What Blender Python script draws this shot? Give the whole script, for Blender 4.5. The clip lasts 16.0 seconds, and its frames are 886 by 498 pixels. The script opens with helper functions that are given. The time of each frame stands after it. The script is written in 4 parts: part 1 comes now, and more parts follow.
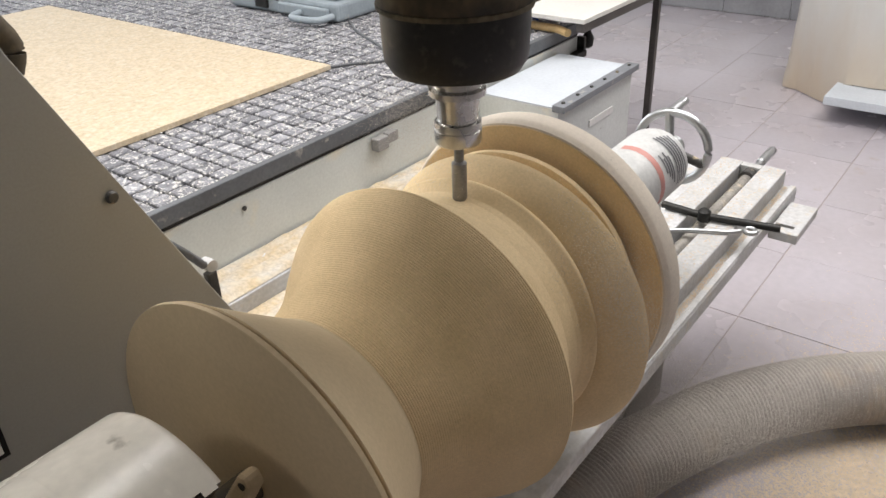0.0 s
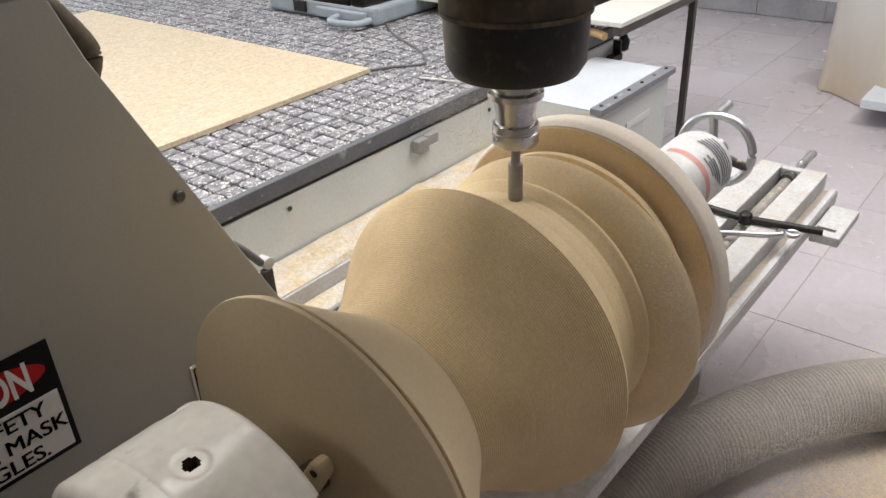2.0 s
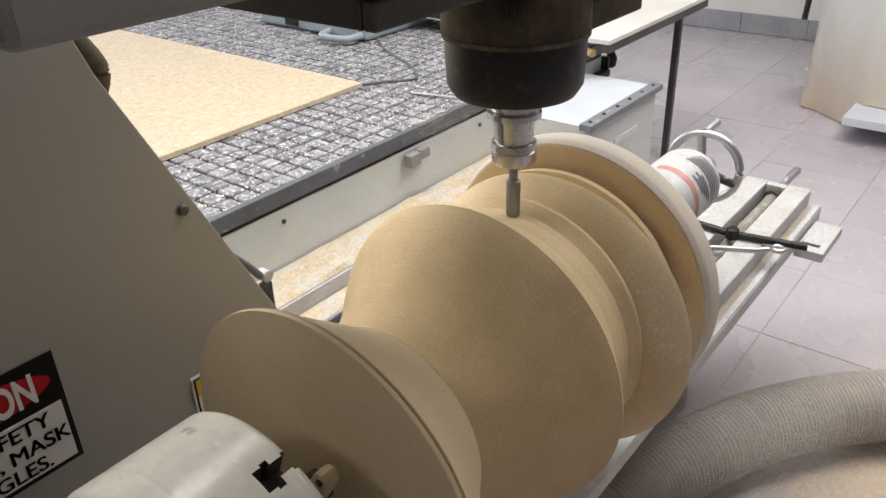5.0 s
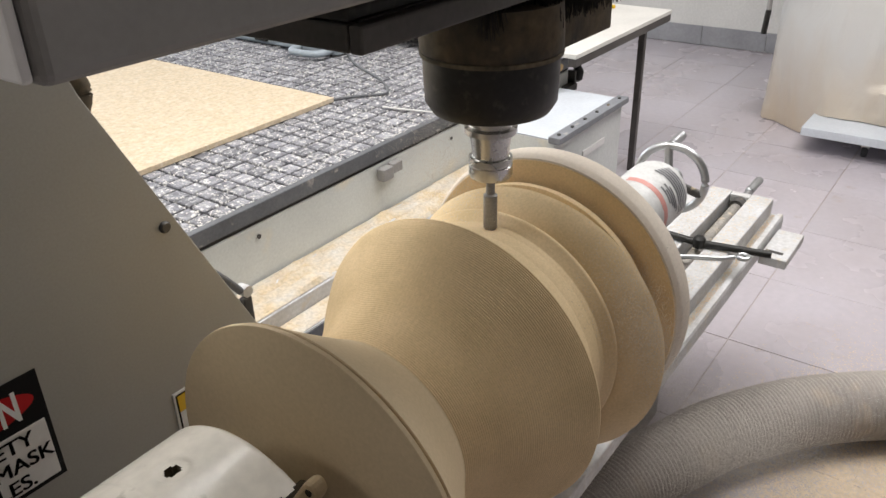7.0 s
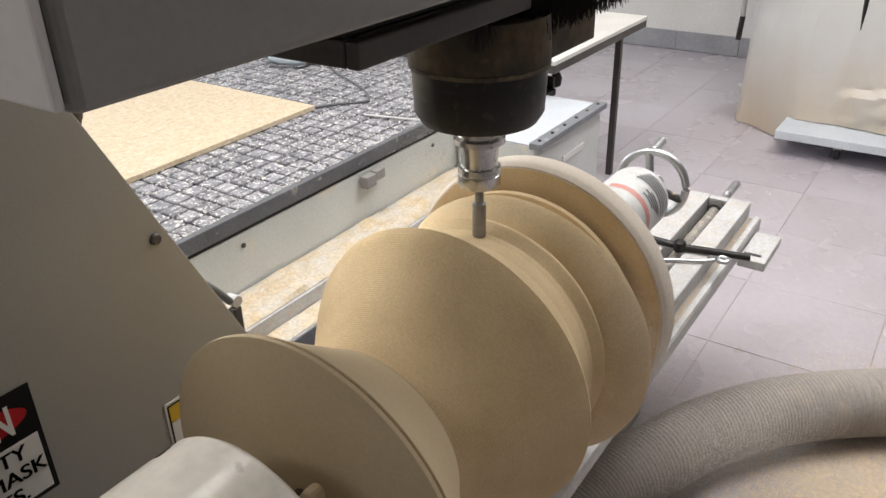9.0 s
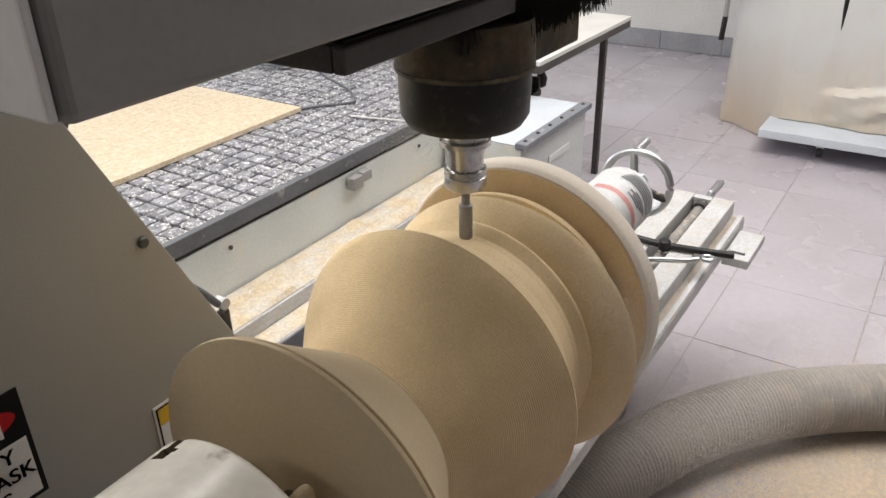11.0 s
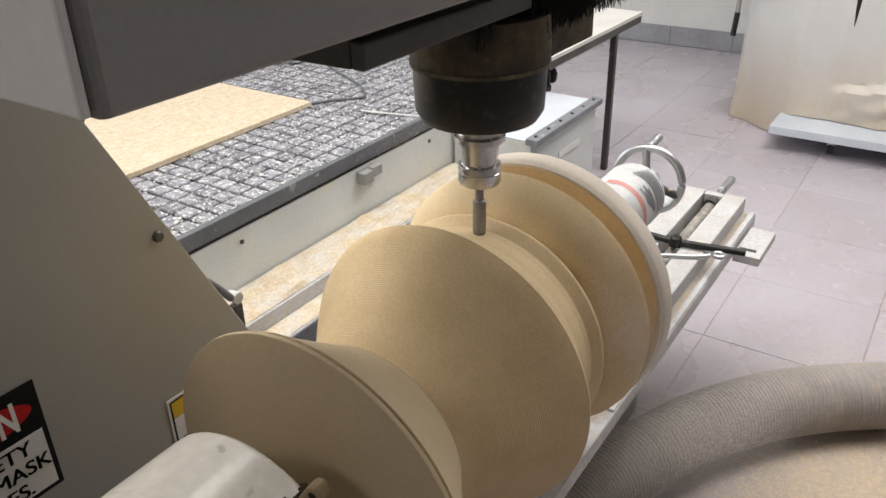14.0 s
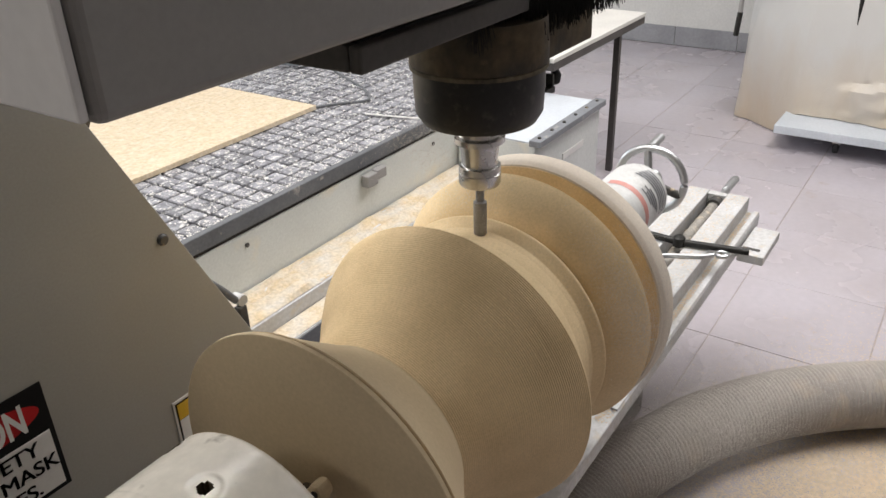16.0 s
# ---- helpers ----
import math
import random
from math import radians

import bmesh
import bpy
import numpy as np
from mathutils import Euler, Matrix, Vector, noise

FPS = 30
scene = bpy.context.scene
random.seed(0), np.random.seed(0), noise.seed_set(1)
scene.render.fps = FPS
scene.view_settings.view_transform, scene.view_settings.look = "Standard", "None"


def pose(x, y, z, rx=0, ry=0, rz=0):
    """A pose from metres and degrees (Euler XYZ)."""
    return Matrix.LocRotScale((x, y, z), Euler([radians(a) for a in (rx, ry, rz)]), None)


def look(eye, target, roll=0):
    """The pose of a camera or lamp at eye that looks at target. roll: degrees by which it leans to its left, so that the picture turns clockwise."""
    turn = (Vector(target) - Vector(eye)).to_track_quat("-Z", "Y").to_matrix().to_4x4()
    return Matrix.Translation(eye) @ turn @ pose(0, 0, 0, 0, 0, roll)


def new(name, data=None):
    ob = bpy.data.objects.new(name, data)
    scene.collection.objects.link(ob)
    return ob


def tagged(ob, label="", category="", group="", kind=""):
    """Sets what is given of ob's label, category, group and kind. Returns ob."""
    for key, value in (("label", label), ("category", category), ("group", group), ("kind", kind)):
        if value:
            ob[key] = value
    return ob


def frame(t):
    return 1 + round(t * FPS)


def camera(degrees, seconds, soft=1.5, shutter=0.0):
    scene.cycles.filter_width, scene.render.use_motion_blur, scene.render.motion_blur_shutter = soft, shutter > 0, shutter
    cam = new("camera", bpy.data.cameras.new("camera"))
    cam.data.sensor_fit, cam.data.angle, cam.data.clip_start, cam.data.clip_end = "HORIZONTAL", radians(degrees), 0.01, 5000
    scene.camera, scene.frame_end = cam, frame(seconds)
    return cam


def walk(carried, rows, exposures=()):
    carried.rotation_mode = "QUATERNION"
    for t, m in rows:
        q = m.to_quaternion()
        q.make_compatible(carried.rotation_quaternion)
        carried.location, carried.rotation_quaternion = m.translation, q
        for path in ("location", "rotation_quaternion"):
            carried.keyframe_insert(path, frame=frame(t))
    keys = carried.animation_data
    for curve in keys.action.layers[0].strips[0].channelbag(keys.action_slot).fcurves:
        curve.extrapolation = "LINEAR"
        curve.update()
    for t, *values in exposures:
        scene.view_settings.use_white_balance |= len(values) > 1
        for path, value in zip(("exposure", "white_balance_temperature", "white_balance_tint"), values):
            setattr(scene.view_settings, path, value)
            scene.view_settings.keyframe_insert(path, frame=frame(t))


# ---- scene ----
cam = camera(58.0, 16.0, soft=1.5)
PATH = [
    (0.0, -0.8093, -0.6020, 1.5495, -51.85, -29.73, -2.20),
    (0.5, -0.8309, -0.5923, 1.5541, -51.23, -29.58, -2.51),
    (1.0, -0.8454, -0.5880, 1.5595, -50.65, -29.54, -2.65),
    (1.5, -0.8539, -0.5842, 1.5609, -50.17, -29.52, -2.76),
    (2.0, -0.8598, -0.5841, 1.5612, -49.87, -29.46, -2.78),
    (2.5, -0.8666, -0.5820, 1.5671, -49.62, -29.45, -2.71),
    (3.0, -0.8792, -0.5792, 1.5749, -49.48, -29.31, -2.66),
    (3.5, -0.8878, -0.5790, 1.5739, -49.48, -29.16, -2.45),
    (4.0, -0.8891, -0.5787, 1.5756, -49.80, -29.07, -2.16),
    (4.5, -0.8880, -0.5801, 1.5771, -50.41, -28.87, -2.00),
    (7.0, -0.9193, -0.5830, 1.5941, -53.80, -27.87, -1.44),
    (7.5, -0.9250, -0.5823, 1.5999, -54.04, -27.69, -1.48),
    (8.0, -0.9289, -0.5836, 1.6039, -54.39, -27.57, -1.50),
    (8.5, -0.9397, -0.5794, 1.6075, -55.00, -27.58, -1.35),
    (9.0, -0.9395, -0.5746, 1.6073, -55.62, -27.59, -1.31),
    (11.5, -0.9498, -0.5796, 1.6163, -56.68, -27.64, -1.26),
    (12.0, -0.9552, -0.5763, 1.6180, -56.62, -27.63, -1.22),
    (12.5, -0.9588, -0.5770, 1.6194, -56.52, -27.67, -1.19),
    (13.0, -0.9583, -0.5748, 1.6203, -56.40, -27.72, -1.20),
    (13.5, -0.9546, -0.5723, 1.6189, -56.23, -27.86, -1.14),
    (14.0, -0.9521, -0.5711, 1.6158, -56.10, -27.98, -1.20),
    (14.5, -0.9521, -0.5706, 1.6143, -55.99, -27.96, -1.39),
    (15.0, -0.9483, -0.5765, 1.6176, -55.86, -28.02, -1.50),
    (15.5, -0.9509, -0.5832, 1.6201, -55.69, -27.91, -1.69),
    (16.0, -0.9557, -0.5846, 1.6182, -55.51, -27.78, -1.92),
]
walk(cam, [(t, pose(x, y, z, 90 + pitch, 0, yaw) @ pose(0, 0, 0, 0, 0, roll)) for t, x, y, z, yaw, pitch, roll in PATH])

AXIS_Z = 0.857          # height of the turning axis (it runs along x at y = 0)
TABLE_Z = 0.717         # top of the router table's pads

# ---- light ----
world = bpy.data.worlds.new("world")
scene.world = world
world.use_nodes = True
wn = world.node_tree.nodes
sky = wn.new("ShaderNodeTexSky")
sky.sky_type = "NISHITA"
sky.sun_disc = False
sky.sun_elevation, sky.sun_rotation = radians(40), radians(30)
world.node_tree.links.new(sky.outputs[0], wn["Background"].inputs[0])
wn["Background"].inputs[1].default_value = 0.12
scene.view_settings.exposure = -0.09


def area_lamp(name, place, aim, sx, sy, power, colour):
    d = bpy.data.lights.new(name, "AREA")
    d.shape, d.size, d.size_y, d.energy, d.color = "RECTANGLE", sx, sy, power, colour
    ob = new(name, d)
    ob.matrix_world = look(place, aim)
    return ob


area_lamp("window_light", (0.9, 5.8, 2.0), (0.9, 0, 0.9), 4.6, 1.9, 104, (0.93, 0.97, 1.0))
area_lamp("window_light", (5.44, -0.2, 2.4), (2.5, -0.2, 0.6), 0.5, 0.5, 20, (0.97, 0.98, 1.0))
# Unseen overhead lamp, placed from the chuck's shadow on the end disc.
area_lamp("unseen_overhead_light", (-2.9, 0.85, 3.3), (-2.9, 0.85, 0), 0.5, 0.9, 19, (1.0, 0.975, 0.96))
# Overhead fills added without fixtures: bell and ledge, table side, bed and hose.
area_lamp("unseen_overhead_light", (-1.0, 2.3, 3.3), (-1.0, 2.3, 0), 1.2, 1.2, 41, (1.0, 0.97, 0.95))
area_lamp("unseen_overhead_light", (0.5, 0.75, 3.3), (0.5, 0.75, 0), 2.4, 1.2, 78, (1.0, 0.975, 0.96))
area_lamp("unseen_overhead_light", (2.2, -0.6, 3.3), (2.2, -0.6, 0), 2.4, 1.2, 78, (1.0, 0.975, 0.96))


# ---- materials ----
def material(name, colour, rough=0.5, metal=0.0, vary=0.12, scale=8.0, fine=90.0, bump=0.1, spec=0.5, tint=None, island=0.0, spots=None, placed=False):
    """Principled paint with coarse stains, fine grain and a small bump; tint: a second colour for the stains; spots: (colour, amount, scale) of settled dust."""
    m = bpy.data.materials.new(name)
    m.use_nodes = True
    nt = m.node_tree
    n, l = nt.nodes, nt.links
    b = n["Principled BSDF"]
    b.inputs["Roughness"].default_value, b.inputs["Metallic"].default_value = rough, metal
    b.inputs["Specular IOR Level"].default_value = spec
    where = n.new("ShaderNodeNewGeometry").outputs["Position"] if placed else n.new("ShaderNodeTexCoord").outputs["Object"]

    def noise_at(s, detail=4.0):
        t = n.new("ShaderNodeTexNoise")
        t.inputs["Scale"].default_value, t.inputs["Detail"].default_value = s, detail
        l.new(where, t.inputs["Vector"])
        return t

    def mix(fac, a, c, kind="MIX"):
        x = n.new("ShaderNodeMix")
        x.data_type, x.blend_type = "RGBA", kind
        for sock, v in ((0, fac), (6, a), (7, c)):
            if hasattr(v, "is_output"):
                l.new(v, x.inputs[sock])
            else:
                x.inputs[sock].default_value = v
        return x.outputs[2]

    def ramp(src, lo, hi):
        r = n.new("ShaderNodeMapRange")
        r.inputs[1].default_value, r.inputs[2].default_value = lo, hi
        l.new(src, r.inputs[0])
        return r.outputs[0]

    big, small = noise_at(scale), noise_at(fine, 6.0)
    c1 = (*colour, 1)
    c2 = (*(tint or [v * (1 - 2 * vary) for v in colour]), 1)
    col = mix(ramp(big.outputs[0], 0.35, 0.7), c1, c2)
    dark = mix(ramp(small.outputs[0], 0.3, 0.7), (1 - vary, 1 - vary, 1 - vary, 1), (1 + vary, 1 + vary, 1 + vary, 1))
    col = mix(1.0, col, dark, "MULTIPLY")
    if island:
        g = n.new("ShaderNodeObjectInfo")
        k = n.new("ShaderNodeNewGeometry")
        s = n.new("ShaderNodeMath")
        s.operation = "ADD"
        l.new(g.outputs["Random"], s.inputs[0])
        l.new(k.outputs["Random Per Island"], s.inputs[1])
        f = n.new("ShaderNodeMath")
        f.operation = "FRACT"
        l.new(s.outputs[0], f.inputs[0])
        col = mix(1.0, col, mix(f.outputs[0], (1 - island, 1 - island, 1 - island, 1), (1 + island, 1 + island, 1 + island, 1)), "MULTIPLY")
    if spots:
        sp = noise_at(spots[2], 8.0)
        col = mix(ramp(sp.outputs[0], 1 - spots[1], 1.12 - spots[1]), col, (*spots[0], 1))
    l.new(col, b.inputs["Base Color"])
    rr = n.new("ShaderNodeMapRange")
    rr.inputs[3].default_value, rr.inputs[4].default_value = max(0.05, rough - 0.12), min(1, rough + 0.12)
    l.new(big.outputs[0], rr.inputs[0])
    l.new(rr.outputs[0], b.inputs["Roughness"])
    bp = n.new("ShaderNodeBump")
    bp.inputs["Strength"].default_value, bp.inputs["Distance"].default_value = bump, 0.002
    l.new(small.outputs[0], bp.inputs["Height"])
    l.new(bp.outputs[0], b.inputs["Normal"])
    return m


DUST = (0.72, 0.58, 0.38)
MDF = material("turned_fibreboard", (0.78, 0.61, 0.37), 0.75, vary=0.07, scale=14, fine=260, bump=0.15, spec=0.25, tint=(0.70, 0.54, 0.315))
MDF_FACE = material("sawn_fibreboard", (0.60, 0.48, 0.31), 0.7, vary=0.05, scale=5, fine=180, bump=0.1, spec=0.3)
MDF_PALE = material("dusty_fibreboard", (0.74, 0.66, 0.56), 0.85, vary=0.05, scale=7, fine=180, bump=0.1, spec=0.2, tint=(0.70, 0.63, 0.54))
CREAM = material("cream_enamel", (0.80, 0.755, 0.665), 0.24, vary=0.06, scale=9, fine=60, bump=0.10, spots=((0.33, 0.30, 0.25), 0.345, 24))
MACHINE = material("machine_paint", (0.37, 0.36, 0.325), 0.45, vary=0.04, scale=3, fine=240, bump=0.06)
MACHINE_WHITE = material("white_machine_paint", (0.66, 0.68, 0.66), 0.5, vary=0.06, scale=4, fine=120, bump=0.06, spots=((0.74, 0.68, 0.56), 0.42, 5))
BARREL = material("worn_white_enamel", (0.56, 0.56, 0.55), 0.42, vary=0.08, scale=16, fine=130, bump=0.08, spots=((0.42, 0.38, 0.33), 0.35, 26))
GREY_PAINT = material("grey_machine_paint", (0.30, 0.29, 0.28), 0.5, vary=0.05, scale=3, fine=200, bump=0.05)
HOOD = material("dusty_dark_plate", (0.075, 0.068, 0.06), 0.6, vary=0.12, scale=8, fine=120, bump=0.1)
HOUSING = material("pale_grey_housing_paint", (0.262, 0.252, 0.24), 0.5, vary=0.04, scale=3, fine=200, bump=0.04)
DARK = material("dark_rubber", (0.07, 0.072, 0.075), 0.6, vary=0.15, scale=12, fine=150, bump=0.2, spots=((0.32, 0.28, 0.22), 0.36, 30))
RAIL = material("grey_plastic_edge_and_shelf_shade", (0.13, 0.135, 0.145), 0.55, vary=0.12, scale=9, fine=130, bump=0.15, spots=((0.4, 0.38, 0.34), 0.36, 26))
PAD = material("dusty_rubber_pad", (0.30, 0.30, 0.32), 0.9, vary=0.24, scale=30, fine=190, bump=0.8, island=0.24, tint=(0.14, 0.142, 0.16), spots=((0.70, 0.69, 0.67), 0.46, 75), placed=True)
BLACK = material("black_oxide_steel", (0.022, 0.021, 0.019), 0.46, metal=0.3, vary=0.2, scale=12, fine=120, bump=0.1, spots=((0.040, 0.036, 0.030), 0.42, 60))
BROWN = material("dust_caked_black_and_recess_shade", (0.040, 0.034, 0.026), 0.8, vary=0.25, scale=16, fine=70, bump=0.5, tint=(0.115, 0.085, 0.048), spots=((0.13, 0.10, 0.058), 0.40, 34))
RIM = material("caked_tan_dust", (0.16, 0.13, 0.085), 0.9, vary=0.25, scale=22, fine=120, bump=0.5, tint=(0.07, 0.058, 0.04))
BRISTLE = material("black_bristle", (0.018, 0.016, 0.015), 0.7, vary=0.2, bump=0.0)
STEEL = material("machined_steel", (0.62, 0.61, 0.59), 0.26, metal=1.0, vary=0.06, scale=20, fine=200, bump=0.05)
CUTTER = material("carbide_cutter", (0.34, 0.34, 0.35), 0.45, metal=0.7, vary=0.1, scale=40, fine=300, bump=0.1)
CAST = material("dusty_bare_steel", (0.58, 0.58, 0.585), 0.55, metal=0.1, vary=0.12, scale=11, fine=90, bump=0.2, tint=(0.50, 0.49, 0.475), spots=((0.56, 0.51, 0.44), 0.42, 28))
CHROME = material("worn_chrome", (0.62, 0.63, 0.64), 0.36, metal=1.0, vary=0.05, scale=15, fine=150, bump=0.04)
GREASE = material("greasy_dark_steel", (0.10, 0.095, 0.09), 0.5, metal=0.5, vary=0.2, scale=20, fine=100, bump=0.2, spots=(DUST, 0.40, 30))
OSB = material("strand_board", (0.55, 0.45, 0.31), 0.8, vary=0.16, scale=22, fine=85, bump=0.5, tint=(0.59, 0.49, 0.36), spots=((0.62, 0.54, 0.42), 0.46, 48))
SAWDUST = material("sawdust", (0.56, 0.45, 0.30), 0.95, vary=0.16, scale=14, fine=110, bump=0.9, tint=(0.56, 0.53, 0.48), spots=((0.62, 0.55, 0.44), 0.45, 30))
FLOOR_DUST = material("fine_tan_sawdust", (0.66, 0.53, 0.38), 0.95, vary=0.10, scale=9, fine=60, bump=0.0, tint=(0.60, 0.50, 0.38), placed=True)
AIR_DUST = material("pale_airborne_dust", (0.70, 0.66, 0.61), 0.95, vary=0.06, scale=9, fine=60, bump=0.0, placed=True)
SCREW = material("dusty_screw_steel", (0.36, 0.335, 0.30), 0.6, metal=0.2, vary=0.2, scale=18, fine=120, bump=0.3, spots=((0.50, 0.43, 0.33), 0.42, 30))
STRIP = material("blue_grey_strip_paint", (0.22, 0.23, 0.25), 0.5, vary=0.08, scale=9, fine=120, bump=0.1, spots=((0.42, 0.40, 0.37), 0.38, 24))
TILE_M = material("polished_floor_tile", (0.525, 0.487, 0.53), 0.26, vary=0.04, scale=2.5, fine=35, bump=0.03, tint=(0.485, 0.44, 0.465), island=0.04, spots=((0.45, 0.385, 0.36), 0.345, 7), placed=True)
GROUT = material("grout", (0.45, 0.39, 0.36), 0.9, vary=0.12, scale=6, fine=120, bump=0.3)
WALL_M = material("wall_plaster", (0.76, 0.75, 0.72), 0.85, vary=0.05, scale=3, fine=60, bump=0.2)
WALL_UNSEEN = material("unseen_wall_bounce_grey", (0.30, 0.295, 0.285), 0.8, vary=0.06, scale=3, fine=60, bump=0.2)
BASEB = material("grey_skirting_tile", (0.36, 0.36, 0.38), 0.45, vary=0.09, scale=4, fine=50, bump=0.06)
HOSE_M = material("ribbed_grey_hose", (0.41, 0.375, 0.34), 0.65, vary=0.08, scale=7, fine=90, bump=0.2, spots=((0.48, 0.41, 0.33), 0.42, 9))
BOARD = material("pale_laminate_board", (0.70, 0.68, 0.64), 0.6, vary=0.05, scale=6, fine=90, bump=0.06)
DOLLY = material("white_board", (0.62, 0.66, 0.71), 0.5, vary=0.05, scale=5, fine=80, bump=0.05)
TUBE = material("dark_steel_tube", (0.095, 0.085, 0.08), 0.45, metal=0.4, vary=0.1, bump=0.05)
BLUEGREY = material("blue_grey_plastic", (0.33, 0.38, 0.42), 0.45, vary=0.08, scale=10, fine=80, bump=0.05, spots=((0.6, 0.55, 0.45), 0.35, 25))
WOOD = material("turned_handle_wood", (0.62, 0.42, 0.19), 0.5, vary=0.12, scale=20, fine=110, bump=0.1)
BLUE = material("blue_plastic", (0.03, 0.10, 0.55), 0.35, vary=0.05)
WHITE = material("white_print_and_lit_face", (0.78, 0.77, 0.75), 0.5, vary=0.03)
RED = material("red_print", (0.50, 0.012, 0.014), 0.55, vary=0.04, spec=0.25)
INK = material("black_print", (0.010, 0.009, 0.009), 0.6, vary=0.05, spec=0.15)
YELLOW = material("yellow_print", (0.75, 0.47, 0.02), 0.5, vary=0.05)
LABEL_RED = material("faded_red_print", (0.52, 0.24, 0.21), 0.5, vary=0.05)
LABEL_GREY = material("faded_black_print", (0.16, 0.16, 0.17), 0.5, vary=0.1)
CEIL = material("ceiling_paint", (0.74, 0.73, 0.70), 0.9, vary=0.03)


def bag_material():
    m = bpy.data.materials.new("translucent_dust_bag")
    m.use_nodes = True
    n, l = m.node_tree.nodes, m.node_tree.links
    b = n["Principled BSDF"]
    b.inputs["Roughness"].default_value = 0.42
    tc = n.new("ShaderNodeTexCoord")
    sep = n.new("ShaderNodeSeparateXYZ")
    l.new(tc.outputs["Object"], sep.inputs[0])
    t = n.new("ShaderNodeTexNoise")
    t.inputs["Scale"].default_value, t.inputs["Detail"].default_value = 4.0, 5.0
    mp = n.new("ShaderNodeMapping")
    mp.inputs["Scale"].default_value = (1.6, 1.6, 0.7)
    l.new(tc.outputs["Object"], mp.inputs[0])
    l.new(mp.outputs[0], t.inputs["Vector"])
    add = n.new("ShaderNodeMath")
    add.operation = "MULTIPLY_ADD"
    add.inputs[1].default_value = 0.5
    l.new(t.outputs[0], add.inputs[0])
    l.new(sep.outputs[2], add.inputs[2])
    r = n.new("ShaderNodeValToRGB")
    e = r.color_ramp.elements
    e[0].position, e[0].color = 0.3, (0.57, 0.475, 0.365, 1)
    e[1].position, e[1].color = 0.85, (0.61, 0.60, 0.575, 1)
    l.new(add.outputs[0], r.inputs[0])
    l.new(r.outputs[0], b.inputs["Base Color"])
    wr = n.new("ShaderNodeTexNoise")
    wr.inputs["Scale"].default_value, wr.inputs["Detail"].default_value, wr.inputs["Distortion"].default_value = 5.0, 6.0, 1.2
    l.new(mp.outputs[0], wr.inputs["Vector"])
    bp = n.new("ShaderNodeBump")
    bp.inputs["Strength"].default_value, bp.inputs["Distance"].default_value = 0.28, 0.03
    l.new(wr.outputs[0], bp.inputs["Height"])
    l.new(bp.outputs[0], b.inputs["Normal"])
    return m


BAG = bag_material()


# ---- mesh helpers ----
def empty(name, place, label, category, group="", kind=""):
    ob = new(name)
    ob.location = place
    return tagged(ob, label, category, group, kind)


def part(name, bm, mat, parent, label="", smooth=False, kind=""):
    """Links a bmesh as one mesh object under a thing; coordinates are in the parent's space."""
    me = bpy.data.meshes.new(name)
    bm.normal_update()
    for f in bm.faces:
        f.smooth = smooth
    bm.to_mesh(me)
    bm.free()
    for m in (mat if isinstance(mat, (list, tuple)) else [mat]):
        me.materials.append(m)
    ob = new(name, me)
    ob.parent = parent
    if smooth:
        me.set_sharp_from_angle(angle=radians(38))
    return tagged(ob, label, "", "", kind)


def thing(name, bm, mat, label, category, place=(0, 0, 0), smooth=False, group="", kind=""):
    ob = part(name, bm, mat, None, label, smooth, kind)
    ob.location = place
    return tagged(ob, label, category, group, kind)


def box(x0, x1, y0, y1, z0, z1, bevel=0.004, bm=None, seg=2):
    bm = bm or bmesh.new()
    r = bmesh.ops.create_cube(bm, size=1.0)
    for v in r["verts"]:
        v.co = Vector((x0 + (v.co.x + 0.5) * (x1 - x0), y0 + (v.co.y + 0.5) * (y1 - y0), z0 + (v.co.z + 0.5) * (z1 - z0)))
    if bevel:
        es = list({e for v in r["verts"] for e in v.link_edges})
        bmesh.ops.bevel(bm, geom=es, offset=bevel, segments=seg, affect="EDGES", profile=0.5)
    return bm


def prism(poly, depth, axis="y", bevel=0.003):
    """A flat plate: polygon in the plane across axis, extruded along it by depth."""
    bm = bmesh.new()
    put = {"y": lambda a, b: (a, 0, b), "x": lambda a, b: (0, a, b), "z": lambda a, b: (a, b, 0)}[axis]
    f = bm.faces.new([bm.verts.new(put(a, b)) for a, b in poly])
    g = bmesh.ops.extrude_face_region(bm, geom=[f])
    d = {"y": (0, depth, 0), "x": (depth, 0, 0), "z": (0, 0, depth)}[axis]
    bmesh.ops.translate(bm, vec=d, verts=[v for v in g["geom"] if isinstance(v, bmesh.types.BMVert)])
    bmesh.ops.recalc_face_normals(bm, faces=bm.faces)
    if bevel:
        bmesh.ops.bevel(bm, geom=list(bm.edges), offset=bevel, segments=2, affect="EDGES", profile=0.5)
    return bm


def lathe(profile, n=64, axis="x", centre=(0, 0, 0), bm=None, caps=True):
    """Turns (along, radius) pairs round the axis."""
    bm = bm or bmesh.new()
    c = Vector(centre)
    rings = []
    for a, r in profile:
        ring = []
        for k in range(n):
            w = 2 * math.pi * k / n
            u, v = r * math.cos(w), r * math.sin(w)
            p = {"x": (a, u, v), "z": (u, v, a), "y": (v, a, u)}[axis]
            ring.append(bm.verts.new(c + Vector(p)))
        rings.append(ring)
    for r0, r1 in zip(rings, rings[1:]):
        for k in range(n):
            bm.faces.new((r0[k], r0[(k + 1) % n], r1[(k + 1) % n], r1[k]))
    if caps:
        bm.faces.new(list(reversed(rings[0])))
        bm.faces.new(rings[-1])
    bmesh.ops.recalc_face_normals(bm, faces=bm.faces)
    return bm


